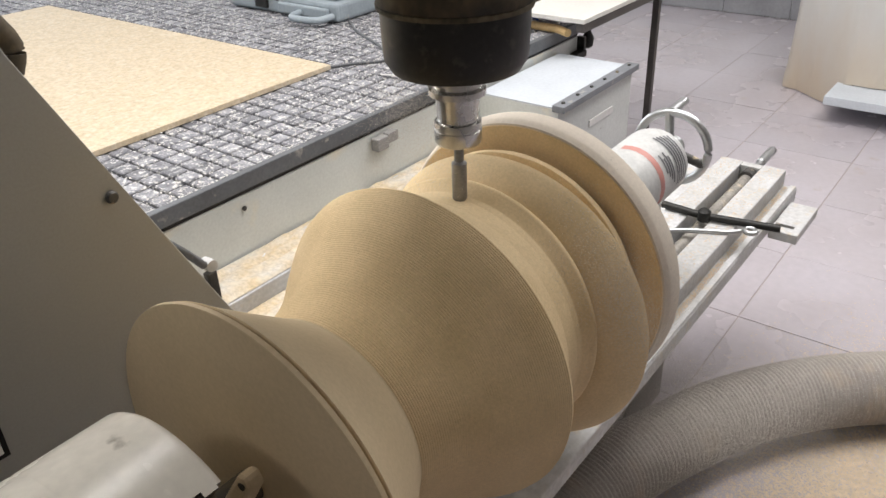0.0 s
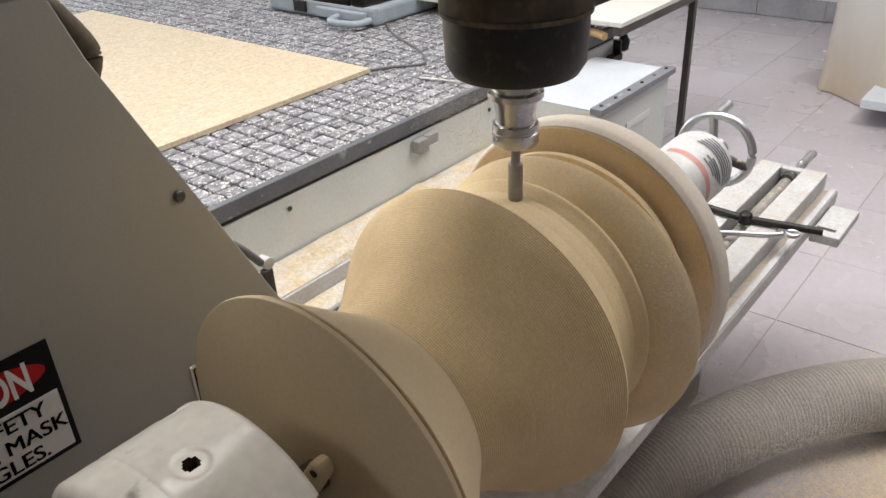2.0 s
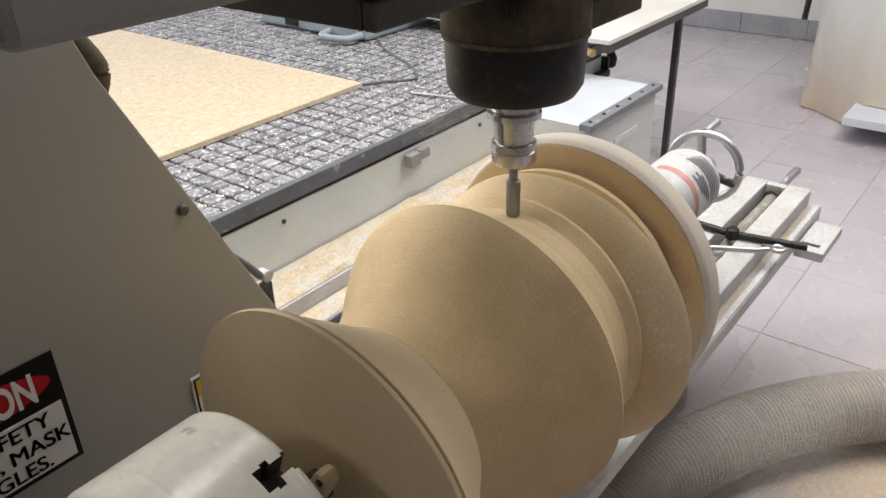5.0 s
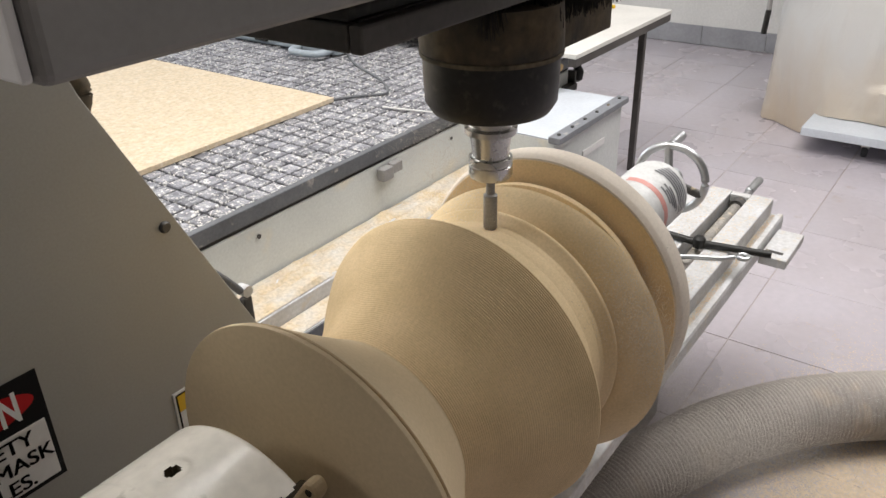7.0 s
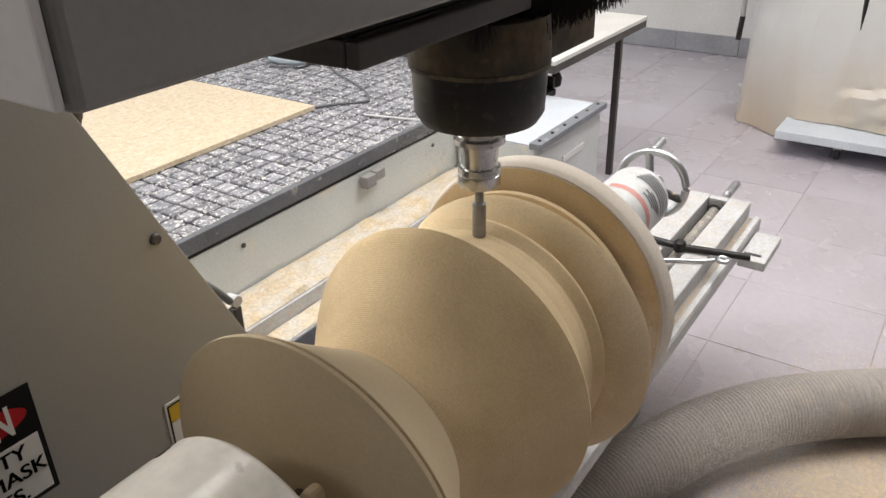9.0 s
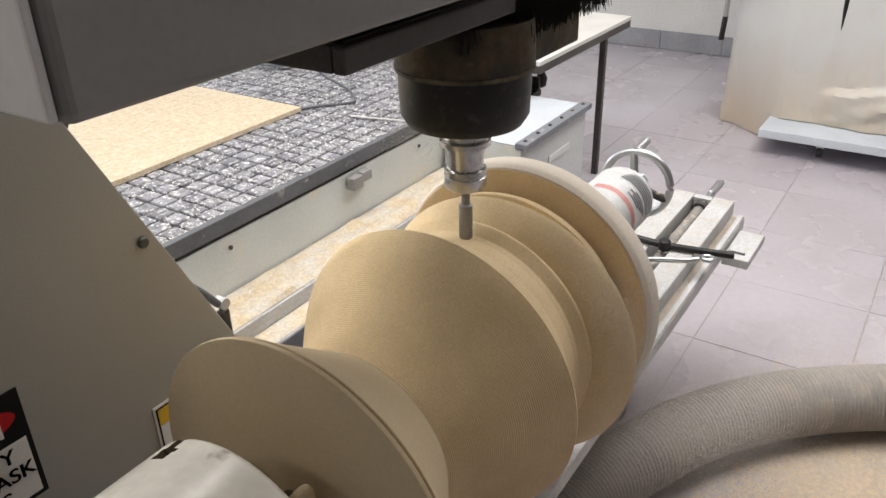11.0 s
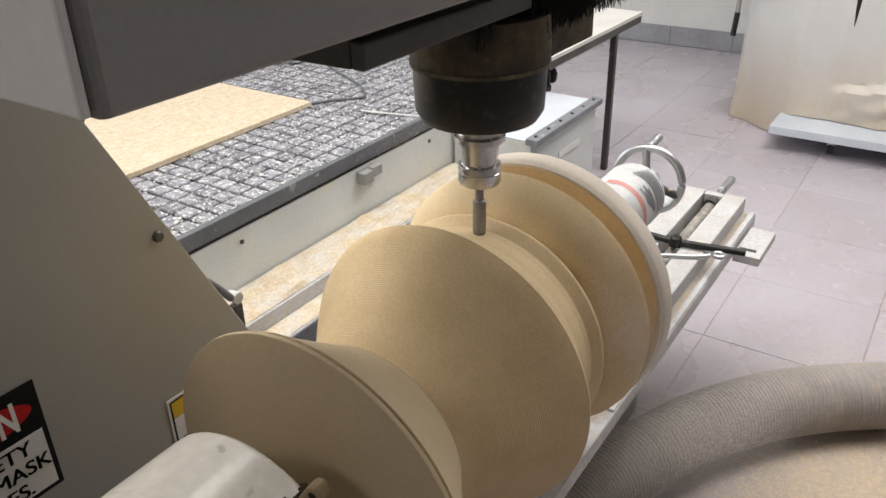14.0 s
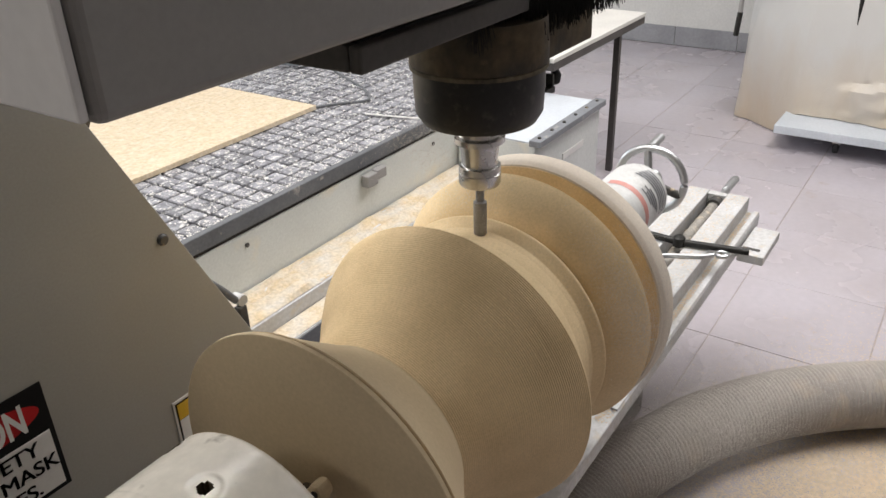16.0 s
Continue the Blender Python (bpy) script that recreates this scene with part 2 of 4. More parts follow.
def spline(points, steps=12):
    """Catmull-Rom points through the given ones."""
    p = [Vector(q) for q in points]
    p = [2 * p[0] - p[1]] + p + [2 * p[-1] - p[-2]]
    out = []
    for i in range(1, len(p) - 2):
        for k in range(steps):
            t = k / steps
            out.append(0.5 * (2 * p[i] + (p[i + 1] - p[i - 1]) * t + (2 * p[i - 1] - 5 * p[i] + 4 * p[i + 1] - p[i + 2]) * t * t
                              + (3 * p[i] - p[i - 1] - 3 * p[i + 1] + p[i + 2]) * t ** 3))
    out.append(p[-2])
    return out


def tube(points, radius, n=10, bm=None, closed=False, ridge=None):
    """A round tube along points; ridge(i) scales the radius."""
    bm = bm or bmesh.new()
    pts = [Vector(p) for p in points]
    rings = []
    up = Vector((0.02, 0.03, 1))
    m = len(pts)
    for i, p in enumerate(pts):
        a, b = (pts[(i - 1) % m], pts[(i + 1) % m]) if closed else (pts[max(i - 1, 0)], pts[min(i + 1, m - 1)])
        d = (b - a).normalized()
        s = d.cross(up)
        s = s.normalized() if s.length > 1e-3 else d.cross(Vector((1, 0, 0))).normalized()
        u = s.cross(d)
        r = radius * (ridge(i) if ridge else 1)
        rings.append([bm.verts.new(p + r * (math.cos(2 * math.pi * k / n) * s + math.sin(2 * math.pi * k / n) * u)) for k in range(n)])
    for i in range(m if closed else m - 1):
        r0, r1 = rings[i], rings[(i + 1) % m]
        for k in range(n):
            bm.faces.new((r0[k], r0[(k + 1) % n], r1[(k + 1) % n], r1[k]))
    if not closed:
        bm.faces.new(rings[0])
        bm.faces.new(rings[-1])
    bmesh.ops.recalc_face_normals(bm, faces=bm.faces)
    return bm


def text_part(words, size, place, turn, mat, parent, align="RIGHT", squeeze=1.0, bold=0.0):
    c = bpy.data.curves.new("lettering", "FONT")
    c.body, c.size, c.align_x, c.extrude, c.offset = words, size, align, 0.0004, bold
    tmp = bpy.data.objects.new("lettering", c)
    scene.collection.objects.link(tmp)
    bpy.context.view_layer.update()
    me = bpy.data.meshes.new_from_object(tmp.evaluated_get(bpy.context.evaluated_depsgraph_get()))
    bpy.data.objects.remove(tmp)
    me.materials.clear()
    me.materials.append(mat)
    me.transform(turn @ Matrix.Diagonal((squeeze, 1, 1, 1)))
    ob = new("lettering", me)
    ob.parent, ob.location = parent, place
    return ob


# ---- room ----
X0, X1, Y0, Y1, ZC = -5.0, 5.5, -4.0, 6.0, 3.4


def wall(name, bm, label, paint=None):
    return thing(name, bm, paint or WALL_M, label, "wall", kind="structure")


def room():
    bm = box(X1, X1 + 0.2, Y0, Y1, 0, 2.1, 0)
    box(X1, X1 + 0.2, Y0, Y1, 2.7, ZC, 0, bm)
    box(X1, X1 + 0.2, Y0, -0.5, 2.1, 2.7, 0, bm)
    box(X1, X1 + 0.2, 0.1, Y1, 2.1, 2.7, 0, bm)
    wall("wall_east", bm, "pale plastered workshop wall above grey skirting")
    # South and west walls are out of view, greyed to cut bounced light.
    wall("wall_south", box(X0, X1, Y0 - 0.2, Y0, 0, ZC, 0), "unseen workshop wall, coloured grey to cut bounced light", WALL_UNSEEN)
    bm = box(X0, X1, Y1, Y1 + 0.2, 0, 1.0, 0)
    box(X0, X1, Y1, Y1 + 0.2, 3.0, ZC, 0, bm)
    box(X0, -1.4, Y1, Y1 + 0.2, 1.0, 3.0, 0, bm)
    box(3.8, X1, Y1, Y1 + 0.2, 1.0, 3.0, 0, bm)
    wall("wall_north", bm, "pale plastered workshop wall with a wide window opening")
    wall("wall_west", box(X0 - 0.2, X0, Y0, Y1, 0, ZC, 0), "unseen workshop wall, coloured grey to cut bounced light", WALL_UNSEEN)
    thing("ceiling", box(X0, X1, Y0, Y1, ZC, ZC + 0.15, 0), CEIL, "white painted workshop ceiling", "ceiling", kind="structure")
    base = empty("baseboard", (X1, 0, 0), "grey stone skirting along the plastered wall", "baseboard", kind="structure")
    y = Y0
    while y < Y1 - 0.01:
        part("skirting_tile", box(-0.014, -0.001, y + 0.002, y + 0.498, 0.004, 0.150, 0.002), BASEB, base)
        y += 0.5


def floor():
    fl = thing("floor", box(X0, X1, Y0, Y1, -0.2, -0.0022, 0), GROUT, "pinkish grey polished floor tiles with dusty dark joints", "floor", kind="structure")
    pitch, gx, gy = 0.5, 2.01, -0.02
    shared = None
    for i in range(-8, 8):
        for j in range(-6, 9):
            x, y = gx + i * pitch, gy + j * pitch
            if y + pitch > Y1 or x < X0 or y < Y0 or x + 0.05 > X1:
                continue
            if x + pitch > X1:                             # cut tiles along the end wall
                part("cut_tile", box(x + 0.0018, X1 - 0.002, y + 0.0018, y + pitch - 0.0018, -0.012, 0.0, 0.001, seg=1), TILE_M, fl)
                continue
            if shared is None:
                ob = part("tile", box(0.0018, pitch - 0.0018, 0.0018, pitch - 0.0018, -0.012, 0.0, 0.001, seg=1), TILE_M, fl)
                shared = ob.data
            else:
                ob = new("tile", shared)
                ob.parent = fl
            ob.location = (x, y, random.uniform(-0.0006, 0.0006))


# ---- router table ----
def router_table():
    ex, n = 2.13, 0.955
    t = empty("router_table", (0, 0, 0), "white router machine bed, black padded top strewn with chips", "router table")
    part("bed_frame", box(-1.9, ex, n + 0.004, 3.75, 0.30, 0.662, 0.006), MACHINE_WHITE, t, "white painted machine frame")
    part("top_slab", box(-1.9, ex, n + 0.006, 3.75, 0.662, 0.700, 0.002), BRISTLE, t)
    part("edge_rail", box(-1.9, ex, n - 0.004, n + 0.018, 0.676, 0.722, 0.003), RAIL, t, "dark grey edge strip")
    for x in (0.55, 1.35):
        part("bed_leg", box(x, x + 0.14, 1.1, 1.3, 0.0, 0.30, 0.004), MACHINE_WHITE, t)
    # bolt holes along the face
    for x in (0.3425, 1.245):
        part("bolt", lathe([(0.0, 0.007), (0.004, 0.006)], 14, "y", (x, n - 0.003, 0.628)), GREASE, t)
    # pads, nearest rows one by one
    p, shared = 0.062, None
    x_first = -0.5
    rest = bmesh.new()
    for j in range(44):
        y = n + 0.022 + j * p
        for i in range(42):
            x = x_first + i * p
            if 1.45 < y < 3.0 and x < 1.0:
                continue
            if j < 7:
                if shared is None:
                    ob = part("rubber_pad", box(0.0045, p - 0.0045, 0.0045, p - 0.0045, 0.0, 0.017, 0.003, seg=1), PAD, t)
                    shared = ob.data
                else:
                    ob = new("rubber_pad", shared)
                    ob.parent = t
                ob.location = (x, y, 0.700 + random.uniform(-0.001, 0.001))
            else:
                z = random.uniform(-0.001, 0.001)
                q = [rest.verts.new((x + a, y + b, 0.717 + z)) for a, b in ((0.006, 0.006), (p - 0.006, 0.006), (p - 0.006, p - 0.006), (0.006, p - 0.006))]
                w = [rest.verts.new((x + a, y + b, 0.700)) for a, b in ((0.003, 0.003), (p - 0.003, 0.003), (p - 0.003, p - 0.003), (0.003, p - 0.003))]
                rest.faces.new(q)
                for k in range(4):
                    rest.faces.new((w[k], w[(k + 1) % 4], q[(k + 1) % 4], q[k]))
    part("pad_field", rest, PAD, t, kind="stuff")


def chips():
    """Flakes of sawdust strewn over the pads."""
    bm = bmesh.new()
    for _ in range(11500):
        x, y = random.uniform(-0.4, 2.1), 0.97 + 2.5 * random.random() ** 1.9
        if x < 1.13 and 1.385 < y < 3.3:
            continue
        s, w, h = random.uniform(0.001, 0.005), random.uniform(0, 6.28), random.uniform(0.0, 0.003)
        c = Vector((x, y, 0.7185 + h))
        d = Vector((math.cos(w), math.sin(w), random.uniform(-0.4, 0.4))) * s
        e = Vector((-math.sin(w), math.cos(w), random.uniform(-0.4, 0.4))) * s * random.uniform(0.3, 0.8)
        bm.faces.new([bm.verts.new(c + v) for v in (d, e, -d, -e)])
    m = material("pale_wood_chips", (0.74, 0.71, 0.66), 0.9, vary=0.1, scale=9, fine=40, bump=0.0, tint=(0.50, 0.49, 0.48))
    thing("wood_chips", bm, m, "pale wood chips strewn over the padded table", "wood chips", kind="stuff")


def strand_board():
    thing("strand_board", box(-1.4, 1.129, 1.389, 3.24, 0.719, 0.736, 0.0015), OSB, "pale yellow particle board sheet lying on the padded table", "board")


def clamp_block():
    b = empty("stop_block", (0.84, 0.925, 0.60), "small dark steel stop block on the table's white side", "stop block")
    part("body", box(0.0, 0.05, 0, 0.029, 0.012, 0.052, 0.003), GREY_PAINT, b)
    part("tab", box(0.052, 0.10, 0.004, 0.029, 0.022, 0.055, 0.003), GREY_PAINT, b)


def side_box():
    b = empty("bed_end_box", (0, 0, 0), "pale grey sheet metal box with a bolted top strip", "machine cover")
    part("body", box(1.40, 1.955, 0.63, 0.948, 0.22, 0.630, 0.003), MACHINE_WHITE, b)
    part("cap_strip", box(1.395, 1.96, 0.606, 0.652, 0.622, 0.645, 0.002), STRIP, b, "grey bolted strip")
    part("top_sheet", box(1.40, 1.955, 0.654, 0.947, 0.630, 0.636, 0.001), DOLLY, b, "white dusty top")
    part("tape", box(1.62, 1.80, 0.624, 0.6295, 0.50, 0.525, 0.001), WHITE, b, "strip of white tape")
    for k in range(6):
        part("bolt", lathe([(0, 0.007), (0.005, 0.006)], 8, "z", (1.43 + 0.098 * k, 0.629, 0.645)), GREASE, b)


def trough():
    t = empty("chip_trough", (0, 0, 0), "sawdust covered steel ledge between the bed and the lathe", "machine ledge")
    part("ledge", box(-1.6, 1.39, 0.80, 0.953, 0.40, 0.496, 0.003), CAST, t)
    part("lower_shelf", box(-1.6, 1.39, 0.725, 0.798, 0.40, 0.450, 0.003), CAST, t)
    # Dark sheet over the shelf's front paints in the shade there.
    part("shelf_front", box(-1.6, 1.39, 0.7205, 0.7235, 0.36, 0.446, 0.001), RAIL, t, "shelf front coloured dark for its shade")
    part("support", box(-1.6, 1.39, 0.82, 0.953, 0.0, 0.40, 0.003), MACHINE_WHITE, t)

    def heap(y0, y1, z0, h, nx, ny):
        bm = bmesh.new()
        g = [[bm.verts.new((-1.5 + 2.88 * i / nx, y0 + (y1 - y0) * j / ny,
                            z0 + (0 if j in (0, ny) or i in (0, nx) else h * (0.35 + 0.8 * noise.noise((i * 0.16, j * 0.5, z0 * 9)) + 0.3 * noise.noise((i * 0.7, j * 1.3, 4)))))) for j in range(ny + 1)] for i in range(nx + 1)]
        for i in range(nx):
            for j in range(ny):
                bm.faces.new((g[i][j], g[i + 1][j], g[i + 1][j + 1], g[i][j + 1]))
        return bm
    thing("sawdust", heap(0.806, 0.952, 0.4985, 0.016, 200, 14), SAWDUST, "drift of yellow sawdust along the steel ledge", "sawdust", smooth=True, kind="stuff")
    thing("sawdust", heap(0.728, 0.797, 0.4525, 0.008, 200, 8), SAWDUST, "drift of yellow sawdust along the lower ledge", "sawdust", smooth=True, kind="stuff")


# ---- lathe bed and tailstock ----
def lathe_bed():
    b = empty("lathe_bed", (0, 0, 0), "dusty grey steel lathe bed under the turned workpiece", "lathe bed")
    part("bed_plate", box(-1.0, 1.40, -0.143, 0.20, 0.508, 0.55, 0.004), CAST, b)
    part("beam", box(-1.0, 1.30, 0.02, 0.19, 0.30, 0.505, 0.004), MACHINE, b)
    for x in (-0.8, 0.75):
        part("pedestal", box(x, x + 0.25, 0.03, 0.18, 0.0, 0.30, 0.005), MACHINE, b)
    # slotted carriage plate: two bars, a cross bar and the screw between them
    part("carriage_bar", box(0.55, 1.39, -0.108, -0.045, 0.551, 0.60, 0.003), CAST, b)
    part("carriage_bar", box(0.55, 1.39, 0.012, 0.075, 0.551, 0.60, 0.003), CAST, b)
    part("cross_bar", box(1.362, 1.388, -0.044, 0.011, 0.552, 0.599, 0.002), CAST, b)
    part("slot_floor", box(0.56, 1.36, -0.0445, 0.0115, 0.5505, 0.553, 0), GREASE, b, "greasy dark slot")
    part("feed_screw", tube([(0.5, -0.02, 0.572), (1.33, -0.02, 0.572)], 0.016, 16), SCREW, b, smooth=True)
    part("screw_collar", lathe([(1.325, 0.022), (1.36, 0.022)], 20, "x", (0, -0.02, 0.575)), GREASE, b, smooth=True)
    part("screw_end", lathe([(1.39, 0.010), (1.43, 0.010), (1.432, 0.013), (1.535, 0.013), (1.54, 0.010)], 18, "x", (0, -0.025, 0.588)), CHROME, b, smooth=True)
    part("bed_strip", box(0.3, 1.395, -0.141, -0.125, 0.5505, 0.556, 0.002), CAST, b)


def side_plate():
    s = empty("bracket_plate", (0, 0, 0), "loose grey slotted steel plate on the edge of the lathe bed", "steel plate")
    part("plate", box(1.15, 1.34, -0.219, -0.146, 0.505, 0.532, 0.003), CAST, s)
    part("slot", box(1.180, 1.194, -0.200, -0.152, 0.5322, 0.5330, 0), GREASE, s, "dark slot")


def tailstock():
    t = empty("tailstock", (0, 0, AXIS_Z), "white painted tailstock barrel with a chrome handwheel and stickers", "tailstock")
    part("barrel", lathe([(0.27, 0.050), (0.31, 0.062), (0.42, 0.068), (0.60, 0.074), (0.685, 0.0745), (0.697, 0.071), (0.702, 0.056)], 48), BARREL, t, smooth=True)
    part("foot", box(0.47, 0.63, -0.052, 0.052, -0.255, -0.055, 0.006), MACHINE_WHITE, t)
    part("live_centre", lathe([(0.21, 0.012), (0.235, 0.03), (0.262, 0.03)], 24), STEEL, t, smooth=True)
    part("spindle_shaft", lathe([(0.70, 0.024), (0.725, 0.024), (0.727, 0.016), (0.80, 0.016)], 24), STEEL, t, smooth=True)
    w = part("handwheel", tube([(0.785, 0.081 * math.cos(a), 0.079 * math.sin(a)) for a in [2 * math.pi * k / 48 for k in range(48)]], 0.0095, 12, closed=True), CHROME, t, "chrome handwheel rim", True)
    for k in range(3):
        a = radians(80 + 120 * k)
        part("spoke", tube([(0.772, 0.014 * math.cos(a), 0.014 * math.sin(a)), (0.785, 0.080 * math.cos(a), 0.078 * math.sin(a))], 0.010, 10), GREASE if k else CHROME, w, smooth=True)
    part("hub", lathe([(0.755, 0.02), (0.76, 0.026), (0.792, 0.026), (0.796, 0.018)], 24), CHROME, w, smooth=True)
    part("crank_knob", tube([(0.78, 0.008, 0.08), (0.855, 0.010, 0.082)], 0.011, 12), CHROME, w, smooth=True)

    def sticker(x0, x1, a0, a1, mat, name):
        bm = bmesh.new()
        n = 10
        r = lambda x: 0.068 + (x - 0.42) / 0.18 * 0.006 + 0.0007
        v = [[bm.verts.new((x, r(x) * math.cos(radians(a0 + (a1 - a0) * k / n)), r(x) * math.sin(radians(a0 + (a1 - a0) * k / n)))) for k in range(n + 1)] for x in (x0, x1)]
        for k in range(n):
            bm.faces.new((v[0][k], v[0][k + 1], v[1][k + 1], v[1][k]))
        bmesh.ops.recalc_face_normals(bm, faces=bm.faces)
        part(name, bm, mat, t, "", True)
    sticker(0.560, 0.578, 75, 205, LABEL_RED, "red_band")
    for k in range(5):
        sticker(0.634 + 0.0085 * k, 0.6385 + 0.0085 * k, 100 + 3 * k, 190, LABEL_GREY, "print_line")
    for k in range(4):
        sticker(0.592 + 0.0085 * k, 0.5975 + 0.0085 * k, 128 + 9 * (k % 2), 160 + 7 * k, LABEL_GREY, "print_mark")


def loose_tools():
    rod = empty("clamp_lever", (0, 0, 0), "black steel lever lying across the dusty carriage bars", "lever")
    part("rod", tube([(0.985, 0.083, 0.611), (0.977, -0.03, 0.611), (1.008, -0.206, 0.613)], 0.0095, 12), BLACK, rod, smooth=True)
    part("pivot", lathe([(0.6, 0.016), (0.625, 0.016), (0.63, 0.01)], 16, "z", (0.977, -0.03, 0)), BLACK, rod, smooth=True)
    wr = empty("ring_spanner", (0, 0, 0.604), "bright steel ring spanner lying on the carriage bars", "spanner")
    part("shank", tube(spline([(0.86, 0.03, 0), (0.90, -0.03, 0.001), (0.935, -0.10, 0.001), (0.955, -0.13, 0.004)], 6), 0.0065, 10), CHROME, wr, smooth=True)
    part("ring", tube([(0.968 + 0.013 * math.cos(a), -0.148 + 0.013 * math.sin(a), 0.004) for a in [2 * math.pi * k / 24 for k in range(24)]], 0.006, 8, closed=True), CHROME, wr, smooth=True)


# ---- workpiece and chuck ----
def workpiece():
    w = empty("workpiece", (0, 0, AXIS_Z), "large turned fibreboard spool with fine tool grooves, clamped in the lathe", "turned workpiece")
    disc = [(-0.4200, 0.004), (-0.4200, 0.2342), (-0.4190, 0.2355), (-0.4140, 0.2358), (-0.4130, 0.2350), (-0.4120, 0.2270), (-0.4090, 0.2270), (-0.4080, 0.2315), (-0.4065, 0.2325)]
    part("end_disc", lathe(disc, 160), MDF_FACE, w, "flat pale end disc", True)
    # flared shoulder down to the neck
    flare = [(-0.4065 + 0.1175 * k / 30, 0.2325 - 0.0855 * (k / 30) ** 0.93) for k in range(31)]
    flare += [(-0.287, 0.1462), (-0.2855, 0.1460)]
    part("neck", lathe(flare, 160, caps=False), MDF_FACE, w, smooth=True)
    # bell: a full curve up to a sharp rim, cut in fine turns
    curve = spline([(-0.2855, 0, 0.1460), (-0.2623, 0, 0.1520), (-0.239, 0, 0.1605), (-0.216, 0, 0.1725), (-0.193, 0, 0.1885), (-0.170, 0, 0.2065), (-0.146, 0, 0.2240), (-0.123, 0, 0.2390), (-0.103, 0, 0.2460)], 75)
    bell, run = [], 0.0
    for p, q in zip(curve, curve[1:]):
        bell.append((p.x, p.z + 0.0011 * (abs(math.sin(math.pi * run / 0.0032)) - 0.6)))
        run += (q - p).length
    bell += [(-0.1020, 0.2460), (-0.0995, 0.2452), (-0.0975, 0.2425), (-0.088, 0.226), (-0.074, 0.2140)]
    part("grooved_bell", lathe(bell, 144, caps=False), MDF, w, "bell with fine spiral tool grooves", True)
    # valley under the tool, then stepped, part-cut shoulders that wander along the axis
    steps = ((-0.074, 0.2140), (-0.030, 0.2000), (0.000, 0.1962), (0.012, 0.1965), (0.022, 0.2030), (0.030, 0.2085), (0.033, 0.2089), (0.036, 0.2078), (0.048, 0.1980), (0.062, 0.1840), (0.074, 0.1640), (0.1365, 0.1640), (0.1385, 0.2095), (0.1400, 0.2120), (0.151, 0.2120), (0.153, 0.2080), (0.155, 0.1720), (0.178, 0.1720))
    bm = bmesh.new()
    nx, na = 200, 144
    rows = []
    for i in range(nx + 1):
        x = -0.074 + 0.252 * i / nx
        ring = []
        for k in range(na):
            a = 2 * math.pi * k / na
            e = math.cos(a - radians(188))
            live = min(1, max(0, (x - 0.012) / 0.03))
            xs = x - live * (0.0015 * e + 0.0012 * math.cos(2 * a + 0.6))
            r = steps[-1][1]
            for (xa, ra), (xb, rb) in zip(steps, steps[1:]):
                if xs <= xb:
                    u = max(0, (xs - xa) / (xb - xa))
                    r = ra + (rb - ra) * u
                    break
            r += 0.0014 * live * noise.noise((x * 70, 2.2 * math.cos(a), 2.2 * math.sin(a))) * (1 if x < 0.04 else 0.2)
            ring.append(bm.verts.new((x, r * math.cos(a), r * math.sin(a))))
        rows.append(ring)
    for r0, r1 in zip(rows, rows[1:]):
        for k in range(na):
            bm.faces.new((r0[k], r0[(k + 1) % na], r1[(k + 1) % na], r1[k]))
    bmesh.ops.recalc_face_normals(bm, faces=bm.faces)
    part("spiral_section", bm, MDF, w, "part-machined spiral shoulder", True)
    part("flange_face", lathe([(0.1772, 0.16), (0.1762, 0.162), (0.1762, 0.2425), (0.1775, 0.2435)], 160), MDF, w, "fresh-cut yellow inner face", True)
    part("far_flange", lathe([(0.1778, 0.16), (0.1778, 0.2440), (0.1785, 0.2460), (0.186, 0.2505), (0.190, 0.2520), (0.220, 0.2520), (0.223, 0.249), (0.223, 0.02)], 160), MDF_PALE, w, "broad dusty round end flange", True)
    return w


def loose_ring():
    """A wedge-shaped ring, loose on the workpiece's core; its sharp rim lies at its own x = 0."""
    ring = [(-0.0580, 0.1800), (-0.0575, 0.1880), (-0.0480, 0.2070), (-0.0330, 0.2250), (-0.0200, 0.2350), (-0.0080, 0.2428), (-0.0015, 0.2462), (0.0000, 0.2465), (0.0012, 0.2455), (0.0030, 0.2400), (0.0048, 0.2000)]
    bm = lathe(ring + ring[:1], 160, caps=False)
    bmesh.ops.remove_doubles(bm, verts=bm.verts, dist=1e-6)
    for v in bm.verts:                                      # rough, torn front
        a = math.atan2(v.co.z, v.co.y)
        v.co.x += 0.0012 * noise.noise((math.cos(a) * 3, math.sin(a) * 3, v.co.x * 40))
    bmesh.ops.recalc_face_normals(bm, faces=bm.faces)
    return thing("loose_ring", bm, MDF, "loose tan fibreboard ring riding on the turned workpiece", "wooden ring", smooth=True)


